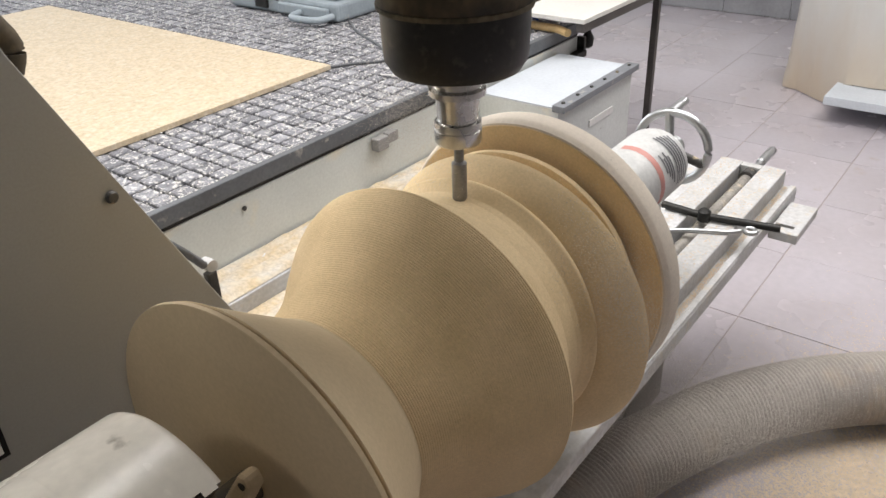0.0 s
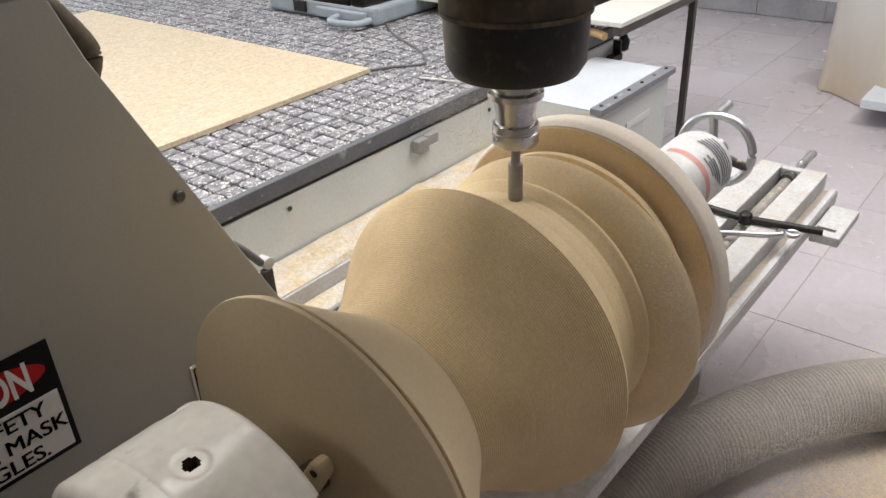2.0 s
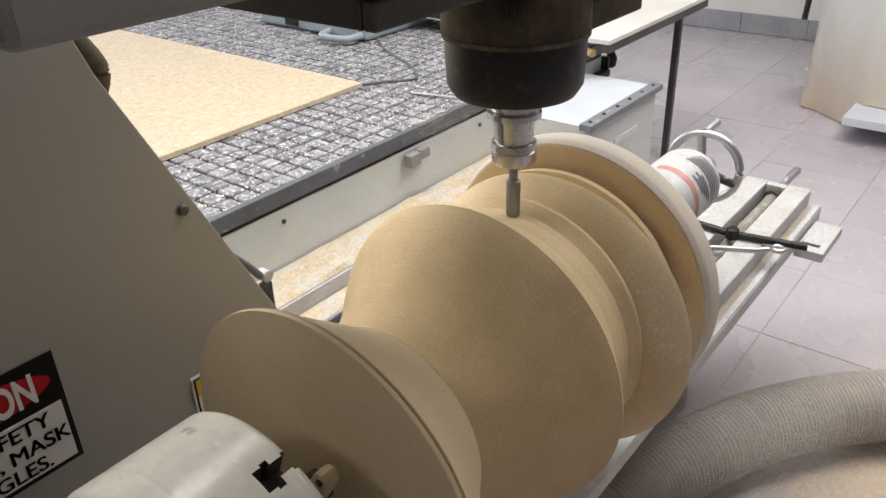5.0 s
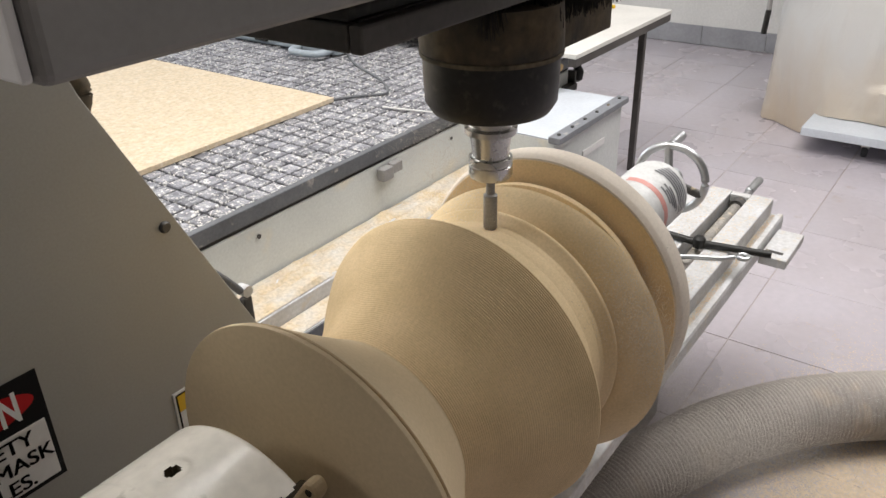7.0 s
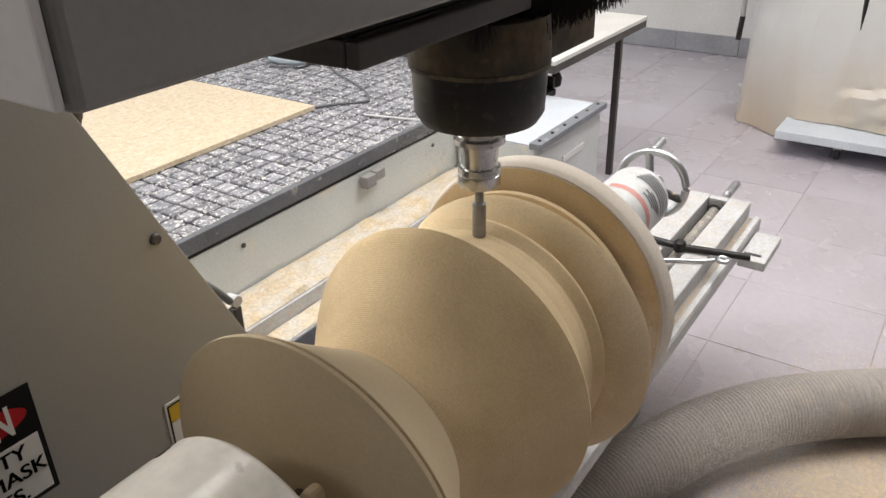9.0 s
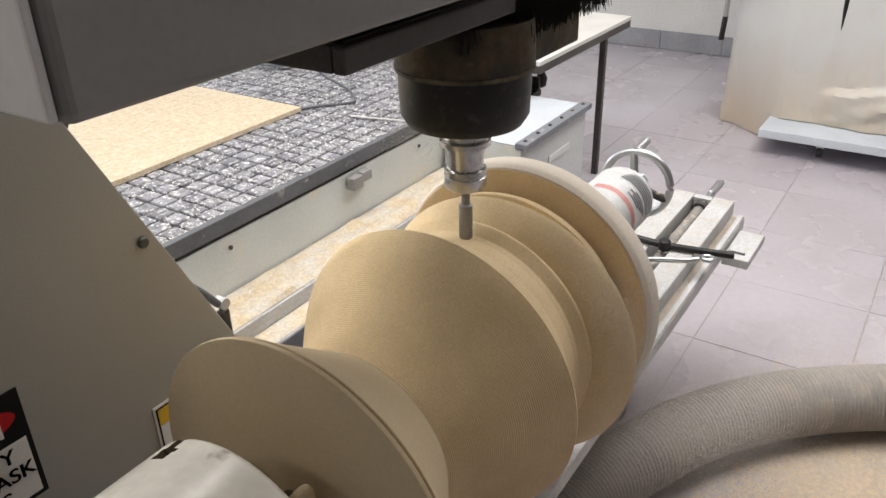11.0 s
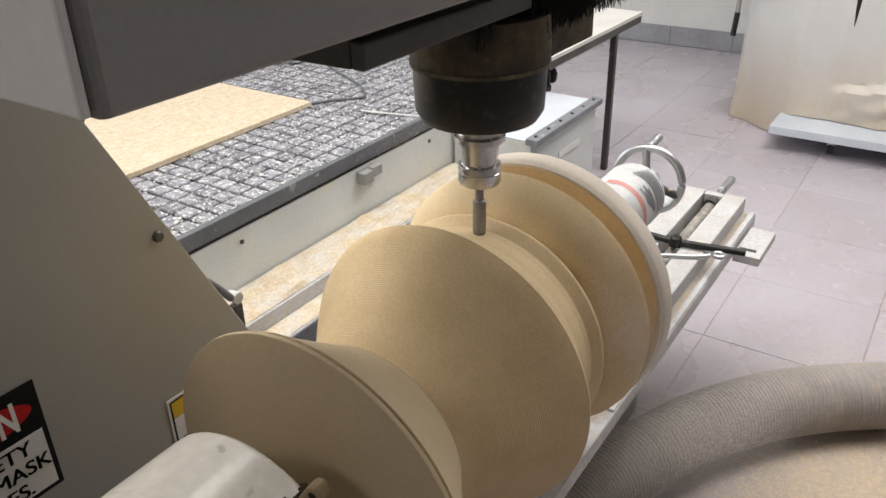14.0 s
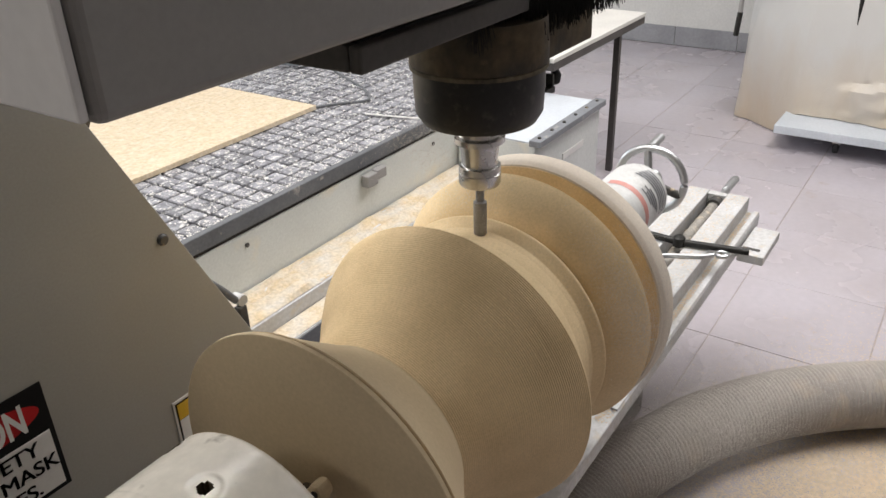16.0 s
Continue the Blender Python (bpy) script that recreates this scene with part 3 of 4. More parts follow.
def chuck():
    c = empty("chuck", (0, 0, AXIS_Z), "cream enamelled lathe chuck with dark slots, chipped and dusty", "lathe chuck")
    n, m = 288, 72
    xa, xb, R = -0.672, -0.507, 0.157
    bm = bmesh.new()
    rings = []
    for i in range(m + 2):
        x = xa + (xb - xa) * min(i, m) / m
        r = R - (0.010 * max(0, 1 - (x - xa) / 0.012) ** 2) - (0.004 * max(0, 1 - (xb - x) / 0.008) ** 2)
        r -= 0.0012 * math.exp(-((x + 0.621) / 0.0022) ** 2)
        ring = []
        for k in range(n):
            w = 2 * math.pi * k / n
            q = r
            for centre in (46, 226):                        # shallow worn dish round each key hole
                d = (math.degrees(w) - centre + 180) % 360 - 180
                h = math.hypot(d * 2.74e-3, x + 0.5825)
                q -= 0.0022 * max(0, min(1, (0.0205 - h) / 0.003))
            if i > m:
                q = 0.118
            ring.append(bm.verts.new((x, q * math.cos(w), q * math.sin(w))))
        rings.append(ring)
    cut = []
    for i in range(m + 1):
        for k in range(n):
            f = bm.faces.new((rings[i][k], rings[i][(k + 1) % n], rings[i + 1][(k + 1) % n], rings[i + 1][k]))
            x = (rings[i][k].co.x + rings[i + 1][k].co.x) / 2
            deg = 360 * (k + 0.5) / n
            hit = False
            for centre in (0, 90, 180, 270):
                d = (deg - centre + 180) % 360 - 180
                ragged = 0.5 * noise.noise((x * 90, centre, 0.3))
                hit = hit or (abs(d) < 5.6 + ragged and -0.551 < x < -0.529) or (abs(d + 0.6) < 2.9 + ragged and x >= -0.529) or (abs(d + 0.4) < 4.8 + ragged and x > -0.515)
            for centre in (46, 226):
                d = (deg - centre + 180) % 360 - 180
                hit = hit or (d * 2.74e-3) ** 2 + (x + 0.5825) ** 2 < 0.0092 ** 2
            if hit:
                cut.append(f)
    bm.faces.new(rings[0])
    bm.faces.new(rings[-1])
    bmesh.ops.recalc_face_normals(bm, faces=bm.faces)
    g = bmesh.ops.extrude_face_region(bm, geom=cut)
    for v in [v for v in g["geom"] if isinstance(v, bmesh.types.BMVert)]:
        v.co.y *= 0.78
        v.co.z *= 0.78
    bmesh.ops.delete(bm, geom=cut, context="FACES")
    # Slot and hole insides get near-black colour for the shade of their depth.
    for f in g["geom"]:
        if isinstance(f, bmesh.types.BMFace):
            f.material_index = 1
            for e in f.edges:
                for side in e.link_faces:
                    if abs(side.normal.dot(f.normal)) < 0.5:
                        side.material_index = 1
    part("chuck_body", bm, [CREAM, BROWN], c, smooth=True)
    part("back_plate", lathe([(-0.78, 0.10), (-0.70, 0.11), (-0.674, 0.128)], 64), GREY_PAINT, c, smooth=True)
    return c


def headstock():
    h = empty("headstock", (0, 0, 0), "grey cast lathe headstock behind the chuck", "headstock")
    part("casing", box(-1.0, -0.785, -0.16, 0.16, 0.552, 1.03, 0.02), GREY_PAINT, h)
    # Added shaft to carry the lug, coloured near-black for the shade around it.
    part("arbor", lathe([(-0.78, 0.020), (-0.4210, 0.020)], 32, centre=(0, 0, AXIS_Z)), BROWN, h, smooth=True)
    part("lug", prism([(-0.010, 0.880), (-0.046, 0.936), (-0.058, 0.938), (-0.066, 0.922), (-0.034, 0.868)], 0.024, "x", 0.006), MDF_FACE, h, "tan fixed lug").location = (-0.468, 0, 0)
    part("lug_bolt", lathe([(-0.469, 0.005), (-0.4655, 0.005)], 12, centre=(0, -0.054, 0.926)), BROWN, h, smooth=True)


# ---- gantry ----
def gantry_cheek():
    g = empty("gantry_cheek", (0, 0, 0), "cream grey gantry side plate with slanting edge and warning labels", "machine panel")
    part("panel", prism([(-1.0, 0.0), (-0.25, 0.0), (-0.25, 0.30), (0.04, 0.30), (0.09, 0.36), (-0.150, 0.83), (-0.372, 1.292), (-0.41, 1.40), (-0.41, 1.9), (-1.0, 1.9)], 0.02, "y", 0.002), MACHINE, g).location = (0, 0.40, 0)
    s = part("screw", lathe([(0.0, 0.007), (0.003, 0.0098), (0.006, 0.0094), (0.0065, 0.0045)], 20, "y", (0, 0, 0)), GREASE, g, "dark socket screw", True)
    s.location = (-0.289, 0.3935, 1.068)
    part("side_flange", box(-1.0, -0.45, 0.422, 0.62, 0.30, 1.9, 0.004), MACHINE, g)
    w = part("wiper", tube(spline([(-0.205, 0.432, 0.945), (-0.17, 0.432, 0.905), (-0.145, 0.432, 0.872)], 6), 0.007, 10), RAIL, g, "dusty wiper strip", True)
    part("wiper_roller", lathe([(-0.010, 0.011), (0.012, 0.011)], 16, "y", (-0.132, 0.437, 0.866)), CAST, w, smooth=True)
    part("wiper_arm", box(-0.146, -0.126, 0.425, 0.44, 0.785, 0.856, 0.003), GREASE, w)
    part("cable_sleeve", tube(spline([(-0.470, 0.46, 1.46), (-0.408, 0.46, 1.385), (-0.362, 0.46, 1.325), (-0.341, 0.46, 1.285), (-0.350, 0.46, 1.255)], 10), 0.020, 14, ridge=lambda i: 1 + 0.03 * noise.noise((i * 0.9, 0.2, 0.7))), BROWN, g, "dark dust-mottled cable sleeve", True)
    sign = part("warning_sign", box(-0.85, -0.529, 0.3975, 0.3995, 0.768, 0.953, 0.0005), INK, g, "black, red and white safety sign")
    part("white_field", box(-0.842, -0.537, 0.3966, 0.3974, 0.776, 0.874, 0), WHITE, sign)
    oval = bmesh.new()
    oval.faces.new([oval.verts.new((-0.69 + 0.148 * math.cos(a), 0.3968, 0.914 + 0.031 * math.sin(a))) for a in [2 * math.pi * k / 48 for k in range(48)]])
    bmesh.ops.recalc_face_normals(oval, faces=oval.faces)
    part("red_oval", oval, RED, sign)
    up = Matrix.Rotation(radians(90), 4, "X")
    text_part("CAUTION", 0.064, (-0.563, 0.3960, 0.8915), up, WHITE, sign, squeeze=0.60, bold=0.0018)
    for words, z, x in (("SAFETY", 0.8455, -0.5600), ("LAP, MASK", 0.8130, -0.5385), ("GGLES.", 0.7810, -0.5720)):
        for shift in (0.0, 0.0007, 0.0014):
            text_part(words, 0.0330, (x + shift, 0.3958, z), up, INK, sign, squeeze=1.02)
    y = part("hazard_label", box(-0.338, -0.262, 0.3975, 0.3995, 0.690, 0.782, 0.0005), WHITE, g, "small yellow and white hazard label")
    part("label_border", box(-0.334, -0.266, 0.3968, 0.3974, 0.695, 0.777, 0), INK, y)
    part("label_field", box(-0.331, -0.269, 0.3962, 0.3967, 0.698, 0.742, 0), WHITE, y)
    part("hazard_yellow", box(-0.331, -0.269, 0.3962, 0.3967, 0.743, 0.774, 0), YELLOW, y)


def gantry_head():
    h = empty("gantry_housing", (0, 0, 0), "grey painted gantry housing overhead of the spindle", "machine housing")
    part("housing", box(-0.747, 0.22, -0.247, 0.10, 1.497, 2.1, 0.006, seg=3), HOUSING, h)
    # Housing's lit end, painted white over the darker housing grey.
    part("end_cap", box(-0.754, -0.748, -0.243, 0.096, 1.500, 2.096, 0.002), WHITE, h, "end face painted white for the light on it")
    hood = part("dust_hood", box(-0.36, -0.013, -0.086, -0.07, 1.405, 1.433, 0.003), HOOD, h, "black dust hood plate")
    part("hood_side", box(-0.36, -0.344, -0.069, 0.16, 1.405, 1.433, 0.003), HOOD, hood)
    part("hood_top", box(-0.358, 0.30, -0.069, 0.16, 1.434, 1.448, 0.003), BLACK, hood)
    part("hood_liner", box(-0.343, -0.02, -0.0685, -0.058, 1.407, 1.4335, 0.001), BLACK, hood)
    part("hood_back", box(-0.343, 0.05, 0.145, 0.159, 1.407, 1.4335, 0.001), BLACK, hood)
    # Mount widened into a black block that fills in the shaded gap.
    part("hood_mount", box(-0.355, 0.22, -0.066, 0.158, 1.449, 1.496, 0.003), BLACK, hood)
    bm = bmesh.new()
    for k in range(900):
        if k < 520:
            x, y = random.uniform(-0.012, 0.30), random.uniform(-0.088, -0.07)
        else:
            x, y = random.uniform(-0.10, 0.30), random.uniform(-0.06, -0.045)
        l, w = random.uniform(0.045, 0.066), 0.0011
        dx, dy = random.gauss(0, 0.006), random.gauss(0, 0.006)
        top = 1.425
        for a, b in ((w, 0), (0, w)):
            bm.faces.new([bm.verts.new(v) for v in ((x - a, y - b, top), (x + a, y + b, top), (x + dx + a * 0.5, y + dy + b * 0.5, top - l), (x + dx - a * 0.5, y + dy - b * 0.5, top - l))])
    part("bristles", bm, BRISTLE, hood, "black brush bristles", kind="stuff")


def spindle():
    s = empty("spindle", (0, 0, 0), "black milling spindle with steel collet and cutter, caked in dust", "milling spindle")
    part("motor_nose", lathe([(1.243, 0.05), (1.241, 0.074), (1.244, 0.084), (1.258, 0.0925), (1.30, 0.0945), (1.322, 0.0945)], 72, "z"), BLACK, s, smooth=True)
    part("collar", lathe([(1.322, 0.096), (1.326, 0.0985), (1.350, 0.0985), (1.392, 0.096)], 28, "z"), BROWN, s, "dust caked clamping collar", True)
    part("dust_rim", lathe([(1.3215, 0.0950), (1.3215, 0.0985), (1.3275, 0.0995), (1.3285, 0.0980)], 48, "z"), RIM, s, "tan dust caked rim", True)
    part("mount", box(0.06, 0.275, -0.05, 0.20, 1.306, 1.432, 0.004), BROWN, s)
    holder = part("tool_holder", lathe([(1.243, 0.034), (1.236, 0.034), (1.234, 0.040), (1.226, 0.040), (1.223, 0.031), (1.218, 0.031), (1.216, 0.038), (1.208, 0.038), (1.205, 0.030), (1.180, 0.0275), (1.171, 0.0275)], 48, "z"), STEEL, s, "bright steel tool holder", True)
    part("collet_nut", lathe([(1.172, 0.028), (1.171, 0.0315), (1.163, 0.0320), (1.162, 0.0304), (1.160, 0.0304), (1.159, 0.0320), (1.144, 0.0320), (1.140, 0.030), (1.1395, 0.009)], 48, "z"), STEEL, holder, smooth=True)
    part("cutter_shank", lathe([(1.1395, 0.0066), (1.110, 0.0066)], 20, "z"), CUTTER, holder, smooth=True)
    part("cutter", lathe([(1.112, 0.006), (1.109, 0.0105), (1.056, 0.0105), (1.052, 0.008)], 20, "z"), CUTTER, holder, "grey milling cutter", True)


# ---- far things ----
def side_table():
    t = empty("side_table", (0, 0, 0), "work table with a pale board top on dark steel legs", "table")
    part("tabletop", box(1.88, 2.868, 0.803, 2.6, 0.782, 0.80, 0.002), BOARD, t)
    part("edge_frame", box(1.885, 2.865, 0.806, 0.84, 0.748, 0.781, 0.002), TUBE, t)
    part("edge_frame", box(2.83, 2.865, 0.841, 2.6, 0.748, 0.781, 0.002), TUBE, t)
    for y in (0.895, 2.5):
        part("leg", box(2.745, 2.775, y - 0.015, y + 0.015, 0.0, 0.781, 0.002), TUBE, t)
    part("leg", box(2.15, 2.183, 2.5, 2.533, 0.0, 0.781, 0.002), TUBE, t)
    part("clamp_knob", lathe([(0.585, 0.008), (0.595, 0.022), (0.63, 0.026), (0.658, 0.012), (0.781, 0.010)], 12, "z", (2.235, 0.967, 0)), BLACK, t, smooth=True)
    part("stop_lug", box(2.132, 2.15, 0.93, 0.966, 0.585, 0.66, 0.003), BLACK, t)
    part("stop_foot", box(2.05, 2.131, 0.915, 0.95, 0.585, 0.612, 0.003), BLACK, t)


def table_clutter():
    coil = empty("wire_coil", (2.33, 1.06, 0.804), "loose coil of pale cable lying on the side table", "cable")
    for k in range(4):
        r = 0.12 + 0.012 * k
        part("turn", tube([(r * math.cos(a), r * 0.8 * math.sin(a) + 0.004 * k, 0.003 + 0.005 * k) for a in [2 * math.pi * i / 40 for i in range(40)]], 0.005, 6, closed=True), BOARD if k % 2 else CAST, coil, smooth=True)
    h = empty("wooden_handle_tool", (1.93, 0.98, 0.733), "wooden handled tool lying on the padded table", "hand tool")
    part("handle", tube([(-0.02, -0.095, 0), (0.0, -0.04, 0.004), (0.02, 0.09, 0)], 0.016, 14), WOOD, h, smooth=True)
    p = empty("blue_pliers", (2.00, 1.05, 0.735), "blue handled pliers with pale jaws lying on the table", "pliers")
    part("grip", tube([(0.02, 0.12, 0.02), (0.005, 0.03, 0.018)], 0.010, 10), BLUE, p, smooth=True)
    part("jaw", tube([(0.003, 0.03, 0.018), (-0.01, -0.08, 0.012)], 0.007, 10), CHROME, p, smooth=True)
    part("grip", tube([(0.05, 0.11, 0.012), (0.01, 0.03, 0.012)], 0.010, 10), BLUE, p, smooth=True)
    y = empty("yellow_tape", (2.76, 1.08, 0.804), "small yellow marker lying on the side table", "marker")
    part("body", tube([(0, -0.03, 0.004), (0, 0.05, 0.004)], 0.009, 8), YELLOW, y, smooth=True)


def router_case():
    c = empty("power_tool", (1.66, 1.95, 0.719), "blue grey plastic power tool case lying on the padded table", "tool case")
    part("shell", box(-0.05, 0.50, -0.14, 0.55, 0.0, 0.085, 0.02, seg=3), BLUEGREY, c)
    part("front_lip", box(-0.075, -0.052, -0.10, 0.20, 0.015, 0.06, 0.008), BLUEGREY, c)
    part("handle", tube(spline([(-0.06, -0.12, 0.03), (-0.14, -0.10, 0.028), (-0.15, 0.03, 0.028), (-0.07, 0.06, 0.03)], 8), 0.015, 10), BLUEGREY, c, smooth=True)
    part("latch", box(-0.064, -0.052, 0.28, 0.36, 0.02, 0.07, 0.003), BLACK, c)
    part("lid", box(-0.03, 0.48, -0.12, 0.53, 0.088, 0.115, 0.008), BLUEGREY, c)


def table_cables():
    a = [(1.66, 1.80, 0.727), (1.55, 1.65, 0.723), (1.43, 1.42, 0.723), (1.34, 1.31, 0.723), (1.29, 1.29, 0.723), (1.22, 1.35, 0.723), (1.14, 1.40, 0.723)]
    thing("power_cable", tube(spline(a, 8), 0.005, 8), RAIL, "thin dark cable snaking over the padded table", "cable", smooth=True)
    b = [(1.165, 1.19, 0.724), (1.19, 1.08, 0.724), (1.215, 0.96, 0.727)]
    thing("steel_rule", tube(spline(b, 6), 0.0032, 8), WHITE, "thin bright white rod lying on the padded table", "rod", smooth=True)


def dust_bag():
    d = empty("dolly", (0, 0, 0), "low white board dolly on dark castors", "dolly")
    part("deck", box(3.44, 4.45, -0.85, 0.245, 0.105, 0.15, 0.003), DOLLY, d)
    for x in (3.58, 4.3):
        for y in (-0.06, -0.72):
            c = part("castor", box(x - 0.02, x + 0.02, y - 0.02, y + 0.02, 0.05, 0.104, 0.004), CAST, d)
            part("wheel", lathe([(-0.014, 0.028), (-0.01, 0.032), (0.01, 0.032), (0.014, 0.028)], 20, "y", (x, y, 0.0325)), DARK, c, smooth=True)
    bm = bmesh.new()
    nz, na = 96, 168
    rings = []
    for i in range(nz + 1):
        u = i / nz
        z = 0.155 + 1.65 * u
        ring = []
        for k in range(na):
            a = 2 * math.pi * k / na
            ca, sa = math.cos(a), math.sin(a)
            p = 4 + 8 * max(0, 1 - u / 0.35)                # squarer towards the bottom corners
            q = (abs(ca) ** p + abs(sa) ** p) ** (-1 / p)
            rx, ry = 0.43, 0.56
            bulge = 0.995 - 0.13 * u
            fold = 1 + 0.02 * noise.noise((ca * 3.2, sa * 3.2, u * 1.6)) + 0.018 * noise.noise((ca * 8, sa * 8, u * 3.5 + 7)) + 0.05 * max(0, 0.25 - u) * math.sin(a * 9 + 14 * u) + 0.10 * max(0, 0.16 - u) * noise.noise((ca * 6, sa * 6, u * 22))
            x, y = 4.10 + rx * bulge * fold * ca * q, 0.03 + ry * bulge * fold * sa * q
            if y > 0.2 and ca < 0:                          # the free corner hangs back behind the deck
                x += 0.24 * min(1, (y - 0.2) / 0.3) * max(0, 1 - u / 0.5)
            zz = z
            if y > 0.2 and u < 0.5:                       # slumps past the deck's edge to the floor
                zz = z - 0.15 * (1 - u / 0.5) * min(1, (y - 0.2) / 0.1)
            if ca < 0 and abs(sa * q) < 0.95:               # folded flap of plastic low on the front
                crest = 0.36 + 0.10 * max(-1, min(0.25, -y - 0.1)) + 0.02 * noise.noise((y * 9, 2.0, 5.0))
                side = min(1, max(0, (0.02 - y) / 0.10))
                if zz < crest:
                    x -= side * (0.045 * min(1, (crest - zz) / 0.03) * (0.55 + 0.45 * min(1, max(0, (zz - 0.155) / 0.12))) + 0.005 * math.sin(zz * 52 + y * 22) + 0.016 * noise.noise((y * 11, zz * 22, 3.0)))
            ring.append(bm.verts.new((x, y, zz)))
        rings.append(ring)
    for r0, r1 in zip(rings, rings[1:]):
        for k in range(na):
            bm.faces.new((r0[k], r0[(k + 1) % na], r1[(k + 1) % na], r1[k]))
    bm.faces.new(list(reversed(rings[0])))
    bm.faces.new(rings[-1])
    thing("dust_bag", bm, BAG, "large cloudy plastic bag of sawdust slumped on a white dolly", "dust bag", smooth=True)


def hose():
    path = spline([(1.75, -1.9, 0.101), (1.62, -1.3, 0.101), (1.45, -0.85, 0.101), (1.315, -0.59, 0.101), (1.121, -0.354, 0.101), (0.913, -0.197, 0.101), (0.764, -0.125, 0.101), (0.608, -0.062, 0.101), (0.45, -0.02, 0.101), (0.2, 0.0, 0.101), (-0.2, -0.05, 0.101)], 22)
    fine = []
    for a, b in zip(path, path[1:]):
        n = max(2, round((b - a).length / 0.0022))
        fine += [a + (b - a) * k / n for k in range(n)]
    thing("extraction_hose", tube(fine, 0.096, 32, ridge=lambda i: 1 + 0.028 * math.sin(i * 2 * math.pi / 5.5)), HOSE_M, "wide grey ribbed dust extraction hose lying on the floor", "hose", smooth=True)


def floor_dust():
    bm = bmesh.new()
    verts, faces = [], []
    for _ in range(110000):
        x, y = random.gauss(0.83, 0.34), random.gauss(-0.62, 0.19)
        s, w, z = random.uniform(0.001, 0.0042), random.uniform(0, 6.28), random.uniform(0.0008, 0.0016)
        c, q = math.cos(w) * s, math.sin(w) * s
        k = len(verts)
        verts += [(x + c, y + q, z), (x - 0.6 * q, y + 0.6 * c, z), (x - c, y - q, z), (x + 0.6 * q, y - 0.6 * c, z + 0.0002)]
        faces.append((k, k + 1, k + 2, k + 3))
    me = bpy.data.meshes.new("floor_sawdust")
    me.from_pydata(verts, [], faces)
    bm.from_mesh(me)
    bpy.data.meshes.remove(me)
    thing("floor_sawdust", bm, FLOOR_DUST, "thin scatter of yellow sawdust on the floor beside the hose", "sawdust", kind="stuff")


def dust_cloud(centre, along, spread, count, grain, label):
    """Sawdust grains hanging in the air, thickest in the middle of the cloud."""
    verts, faces = [], []
    a = Vector(along)
    for _ in range(count):
        c = a * random.gauss(0, 1) + Vector((random.gauss(0, spread), random.gauss(0, spread), random.gauss(0, spread)))
        k = len(verts)
        for _ in range(3):
            verts.append(tuple(c + Vector((random.uniform(-1, 1), random.uniform(-1, 1), random.uniform(-1, 1))) * grain))
        faces.append((k, k + 1, k + 2))
    bm = bmesh.new()
    me = bpy.data.meshes.new("grains")
    me.from_pydata(verts, [], faces)
    bm.from_mesh(me)
    bpy.data.meshes.remove(me)
    return thing("sawdust_cloud", bm, AIR_DUST, label, "flying dust", place=centre, kind="stuff")


def bed_sawdust():
    """Flakes settled on the lathe bed and its carriage bars."""
    bm = bmesh.new()
    for k in range(3600):
        if k < 2600:
            x, y, z = random.uniform(0.25, 1.385), random.triangular(-0.141, -0.110, -0.112), 0.5515
        else:
            x, y, z = random.uniform(0.6, 1.38), random.choice((random.uniform(-0.106, -0.048), random.uniform(0.015, 0.073))), 0.601
        s, w = random.uniform(0.0008, 0.0036), random.uniform(0, 6.28)
        d, e = Vector((math.cos(w), math.sin(w), 0.15)) * s, Vector((-math.sin(w), math.cos(w), 0.1)) * s * 0.6
        c = Vector((x, y, z + 0.3 * s))
        bm.faces.new([bm.verts.new(c + v) for v in (d, e, -d, -e)])
    thing("bed_sawdust", bm, FLOOR_DUST, "scatter of tan sawdust settled on the lathe bed", "sawdust", kind="stuff")


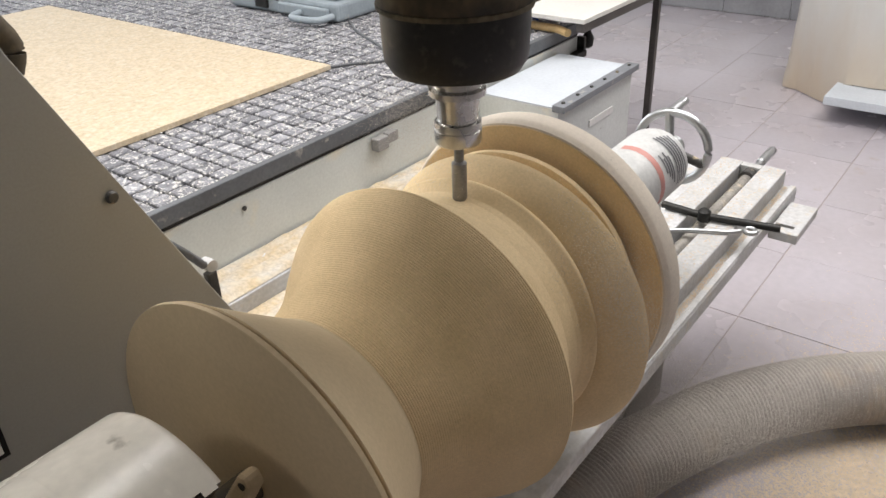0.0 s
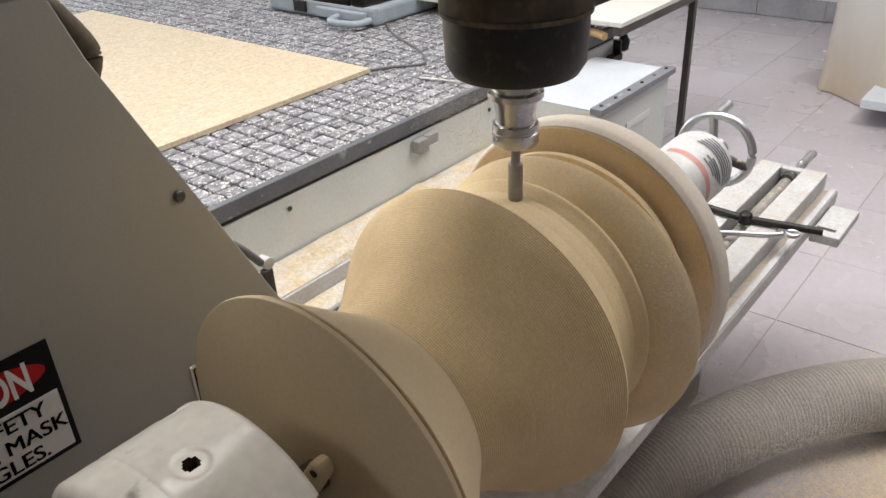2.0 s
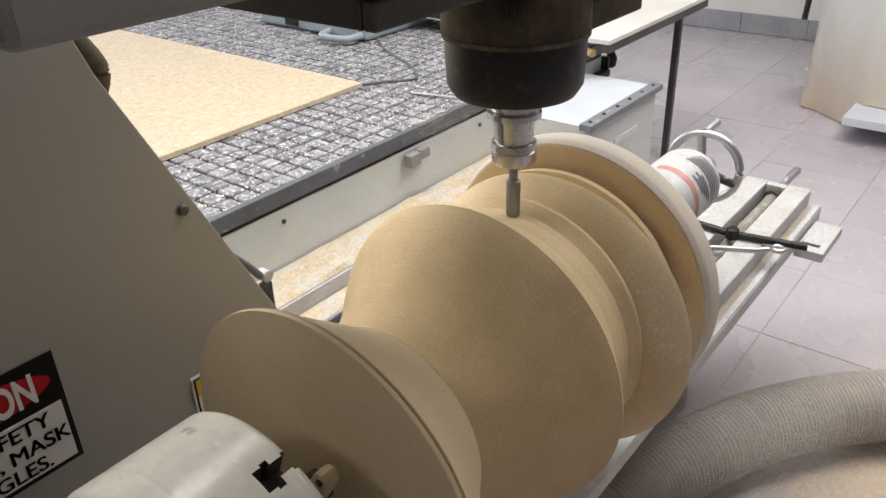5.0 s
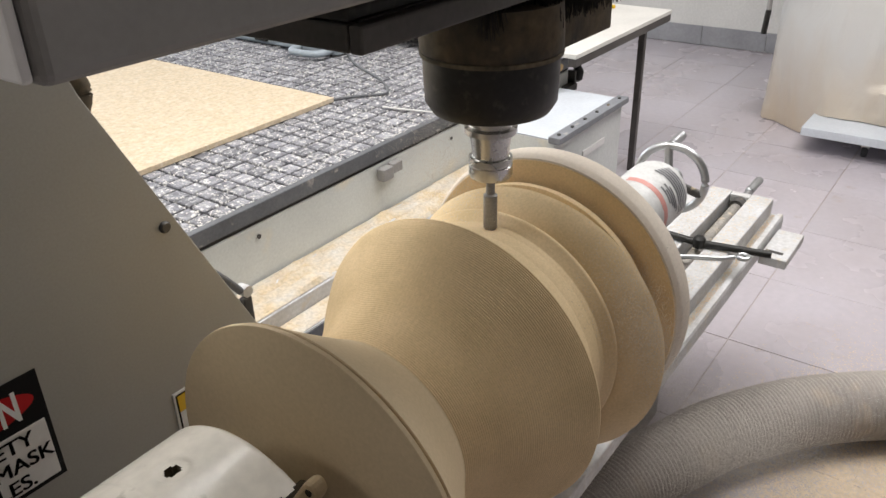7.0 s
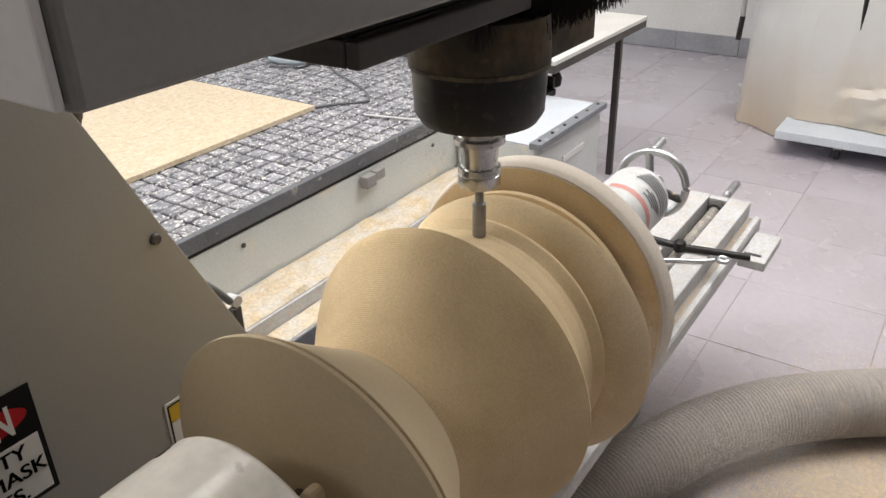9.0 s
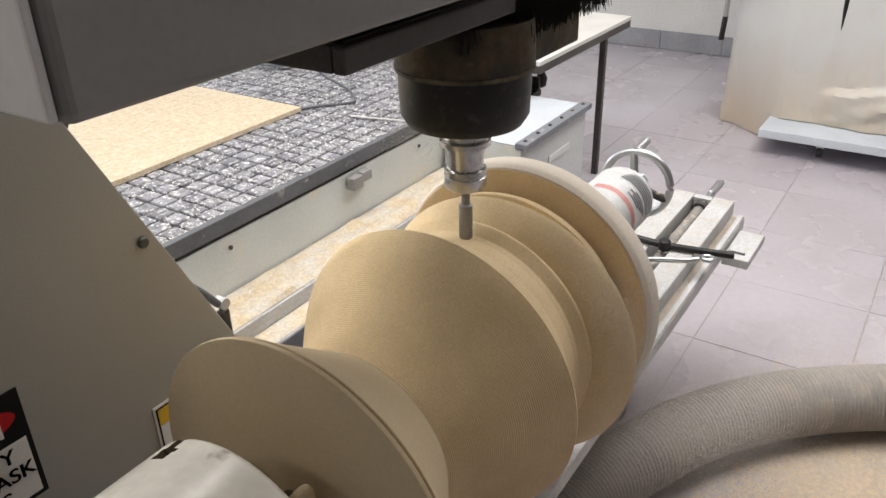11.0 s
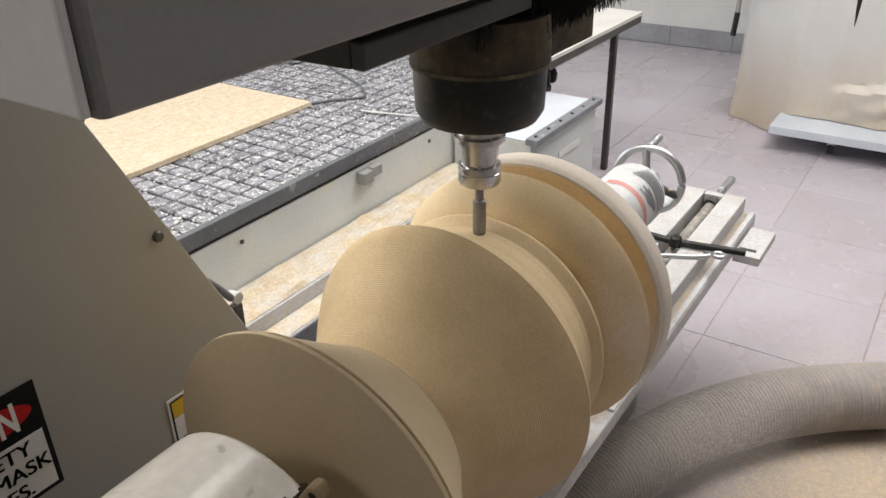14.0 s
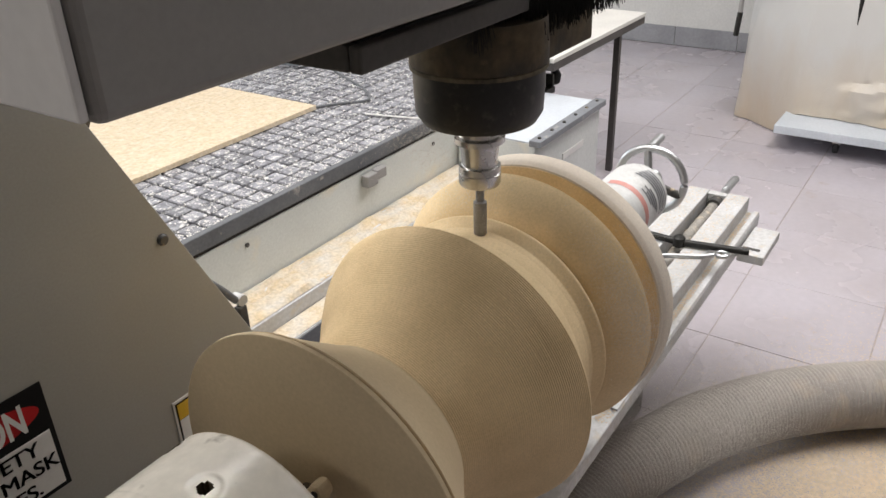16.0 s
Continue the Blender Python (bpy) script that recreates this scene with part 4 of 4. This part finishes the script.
def hanging_cables():
    a = empty("hanging_probe", (0, 0, 0), "thin dark cable with a black plug hanging from above", "cable")
    part("cord", tube([(2.2, 0.197, 3.39), (2.2, 0.197, 0.975)], 0.009, 8), GREY_PAINT, a, smooth=True)
    part("plug", tube([(2.2, 0.197, 0.975), (2.2, 0.202, 0.888)], 0.0105, 10), BLACK, a, smooth=True)
    b = empty("hanging_spike", (0, 0, 0), "dark pointed rod hanging from above", "rod")
    part("rod", lathe([(0.93, 0.0015), (1.00, 0.007), (1.06, 0.009), (3.39, 0.006)], 10, "z", (2.2, -0.206, 0.035)), BLACK, b, smooth=True)


room()
router_table()
strand_board()
clamp_block()
side_box()
trough()
lathe_bed()
side_plate()
tailstock()
headstock()
WORK = workpiece()
LOOSE_RING = loose_ring()
CHUCK = chuck()
gantry_cheek()
gantry_head()
spindle()
loose_tools()
side_table()
table_clutter()
router_case()
table_cables()
dust_bag()
hose()
hanging_cables()
chips()
bed_sawdust()
floor_dust()
DUST_PLACES = (((0.60, -0.225, 0.31), (0.11, -0.09, 0.0), 0.062, 170000, 0.0011, "haze of fine sawdust drifting over the ribbed hose"),
               ((0.05, -0.235, 0.93), (0.03, -0.02, -0.07), 0.030, 26000, 0.0007, "thin stream of sawdust flying off the turned workpiece"),
               ((0.06, 0.14, 1.12), (0.04, 0.05, 0.0), 0.035, 16000, 0.0007, "puff of sawdust thrown up behind the cutter"))
CLOUDS = [(d[0], dust_cloud(*d)) for d in DUST_PLACES]

floor()


def motions():
    rate = 141.3                                          # degrees a second about the lathe's axis
    rows = [(k / 10, pose(0, 0, AXIS_Z, 83 + rate * (k / 10 - 3.5), 0, 0)) for k in range(161)]
    walk(WORK, rows)
    walk(CHUCK, rows)
    ring_rows = []
    for k in range(161):                                    # hangs low on the core, then slips up onto the collar
        u = min(1, max(0, (k / 10 - 12.2) / 0.5))
        u = u * u * (3 - 2 * u)
        ring_rows.append((k / 10, pose(0.091 + 0.037 * u, -0.016 * (1 - u), AXIS_Z - 0.0175 * (1 - u) + 0.002 * u, 83 + rate * (k / 10 - 3.5), 0, 0)))
    walk(LOOSE_RING, ring_rows)
    for (x, y, z), cloud in CLOUDS:
        walk(cloud, [(k / 4, pose(x + 0.02 * math.sin(k * 0.9), y - 0.012 * math.sin(k * 0.7 + 1), z + 0.012 * math.sin(k * 1.3 + z), 0, 0, 8 * math.sin(k * 0.8))) for k in range(65)])


motions()
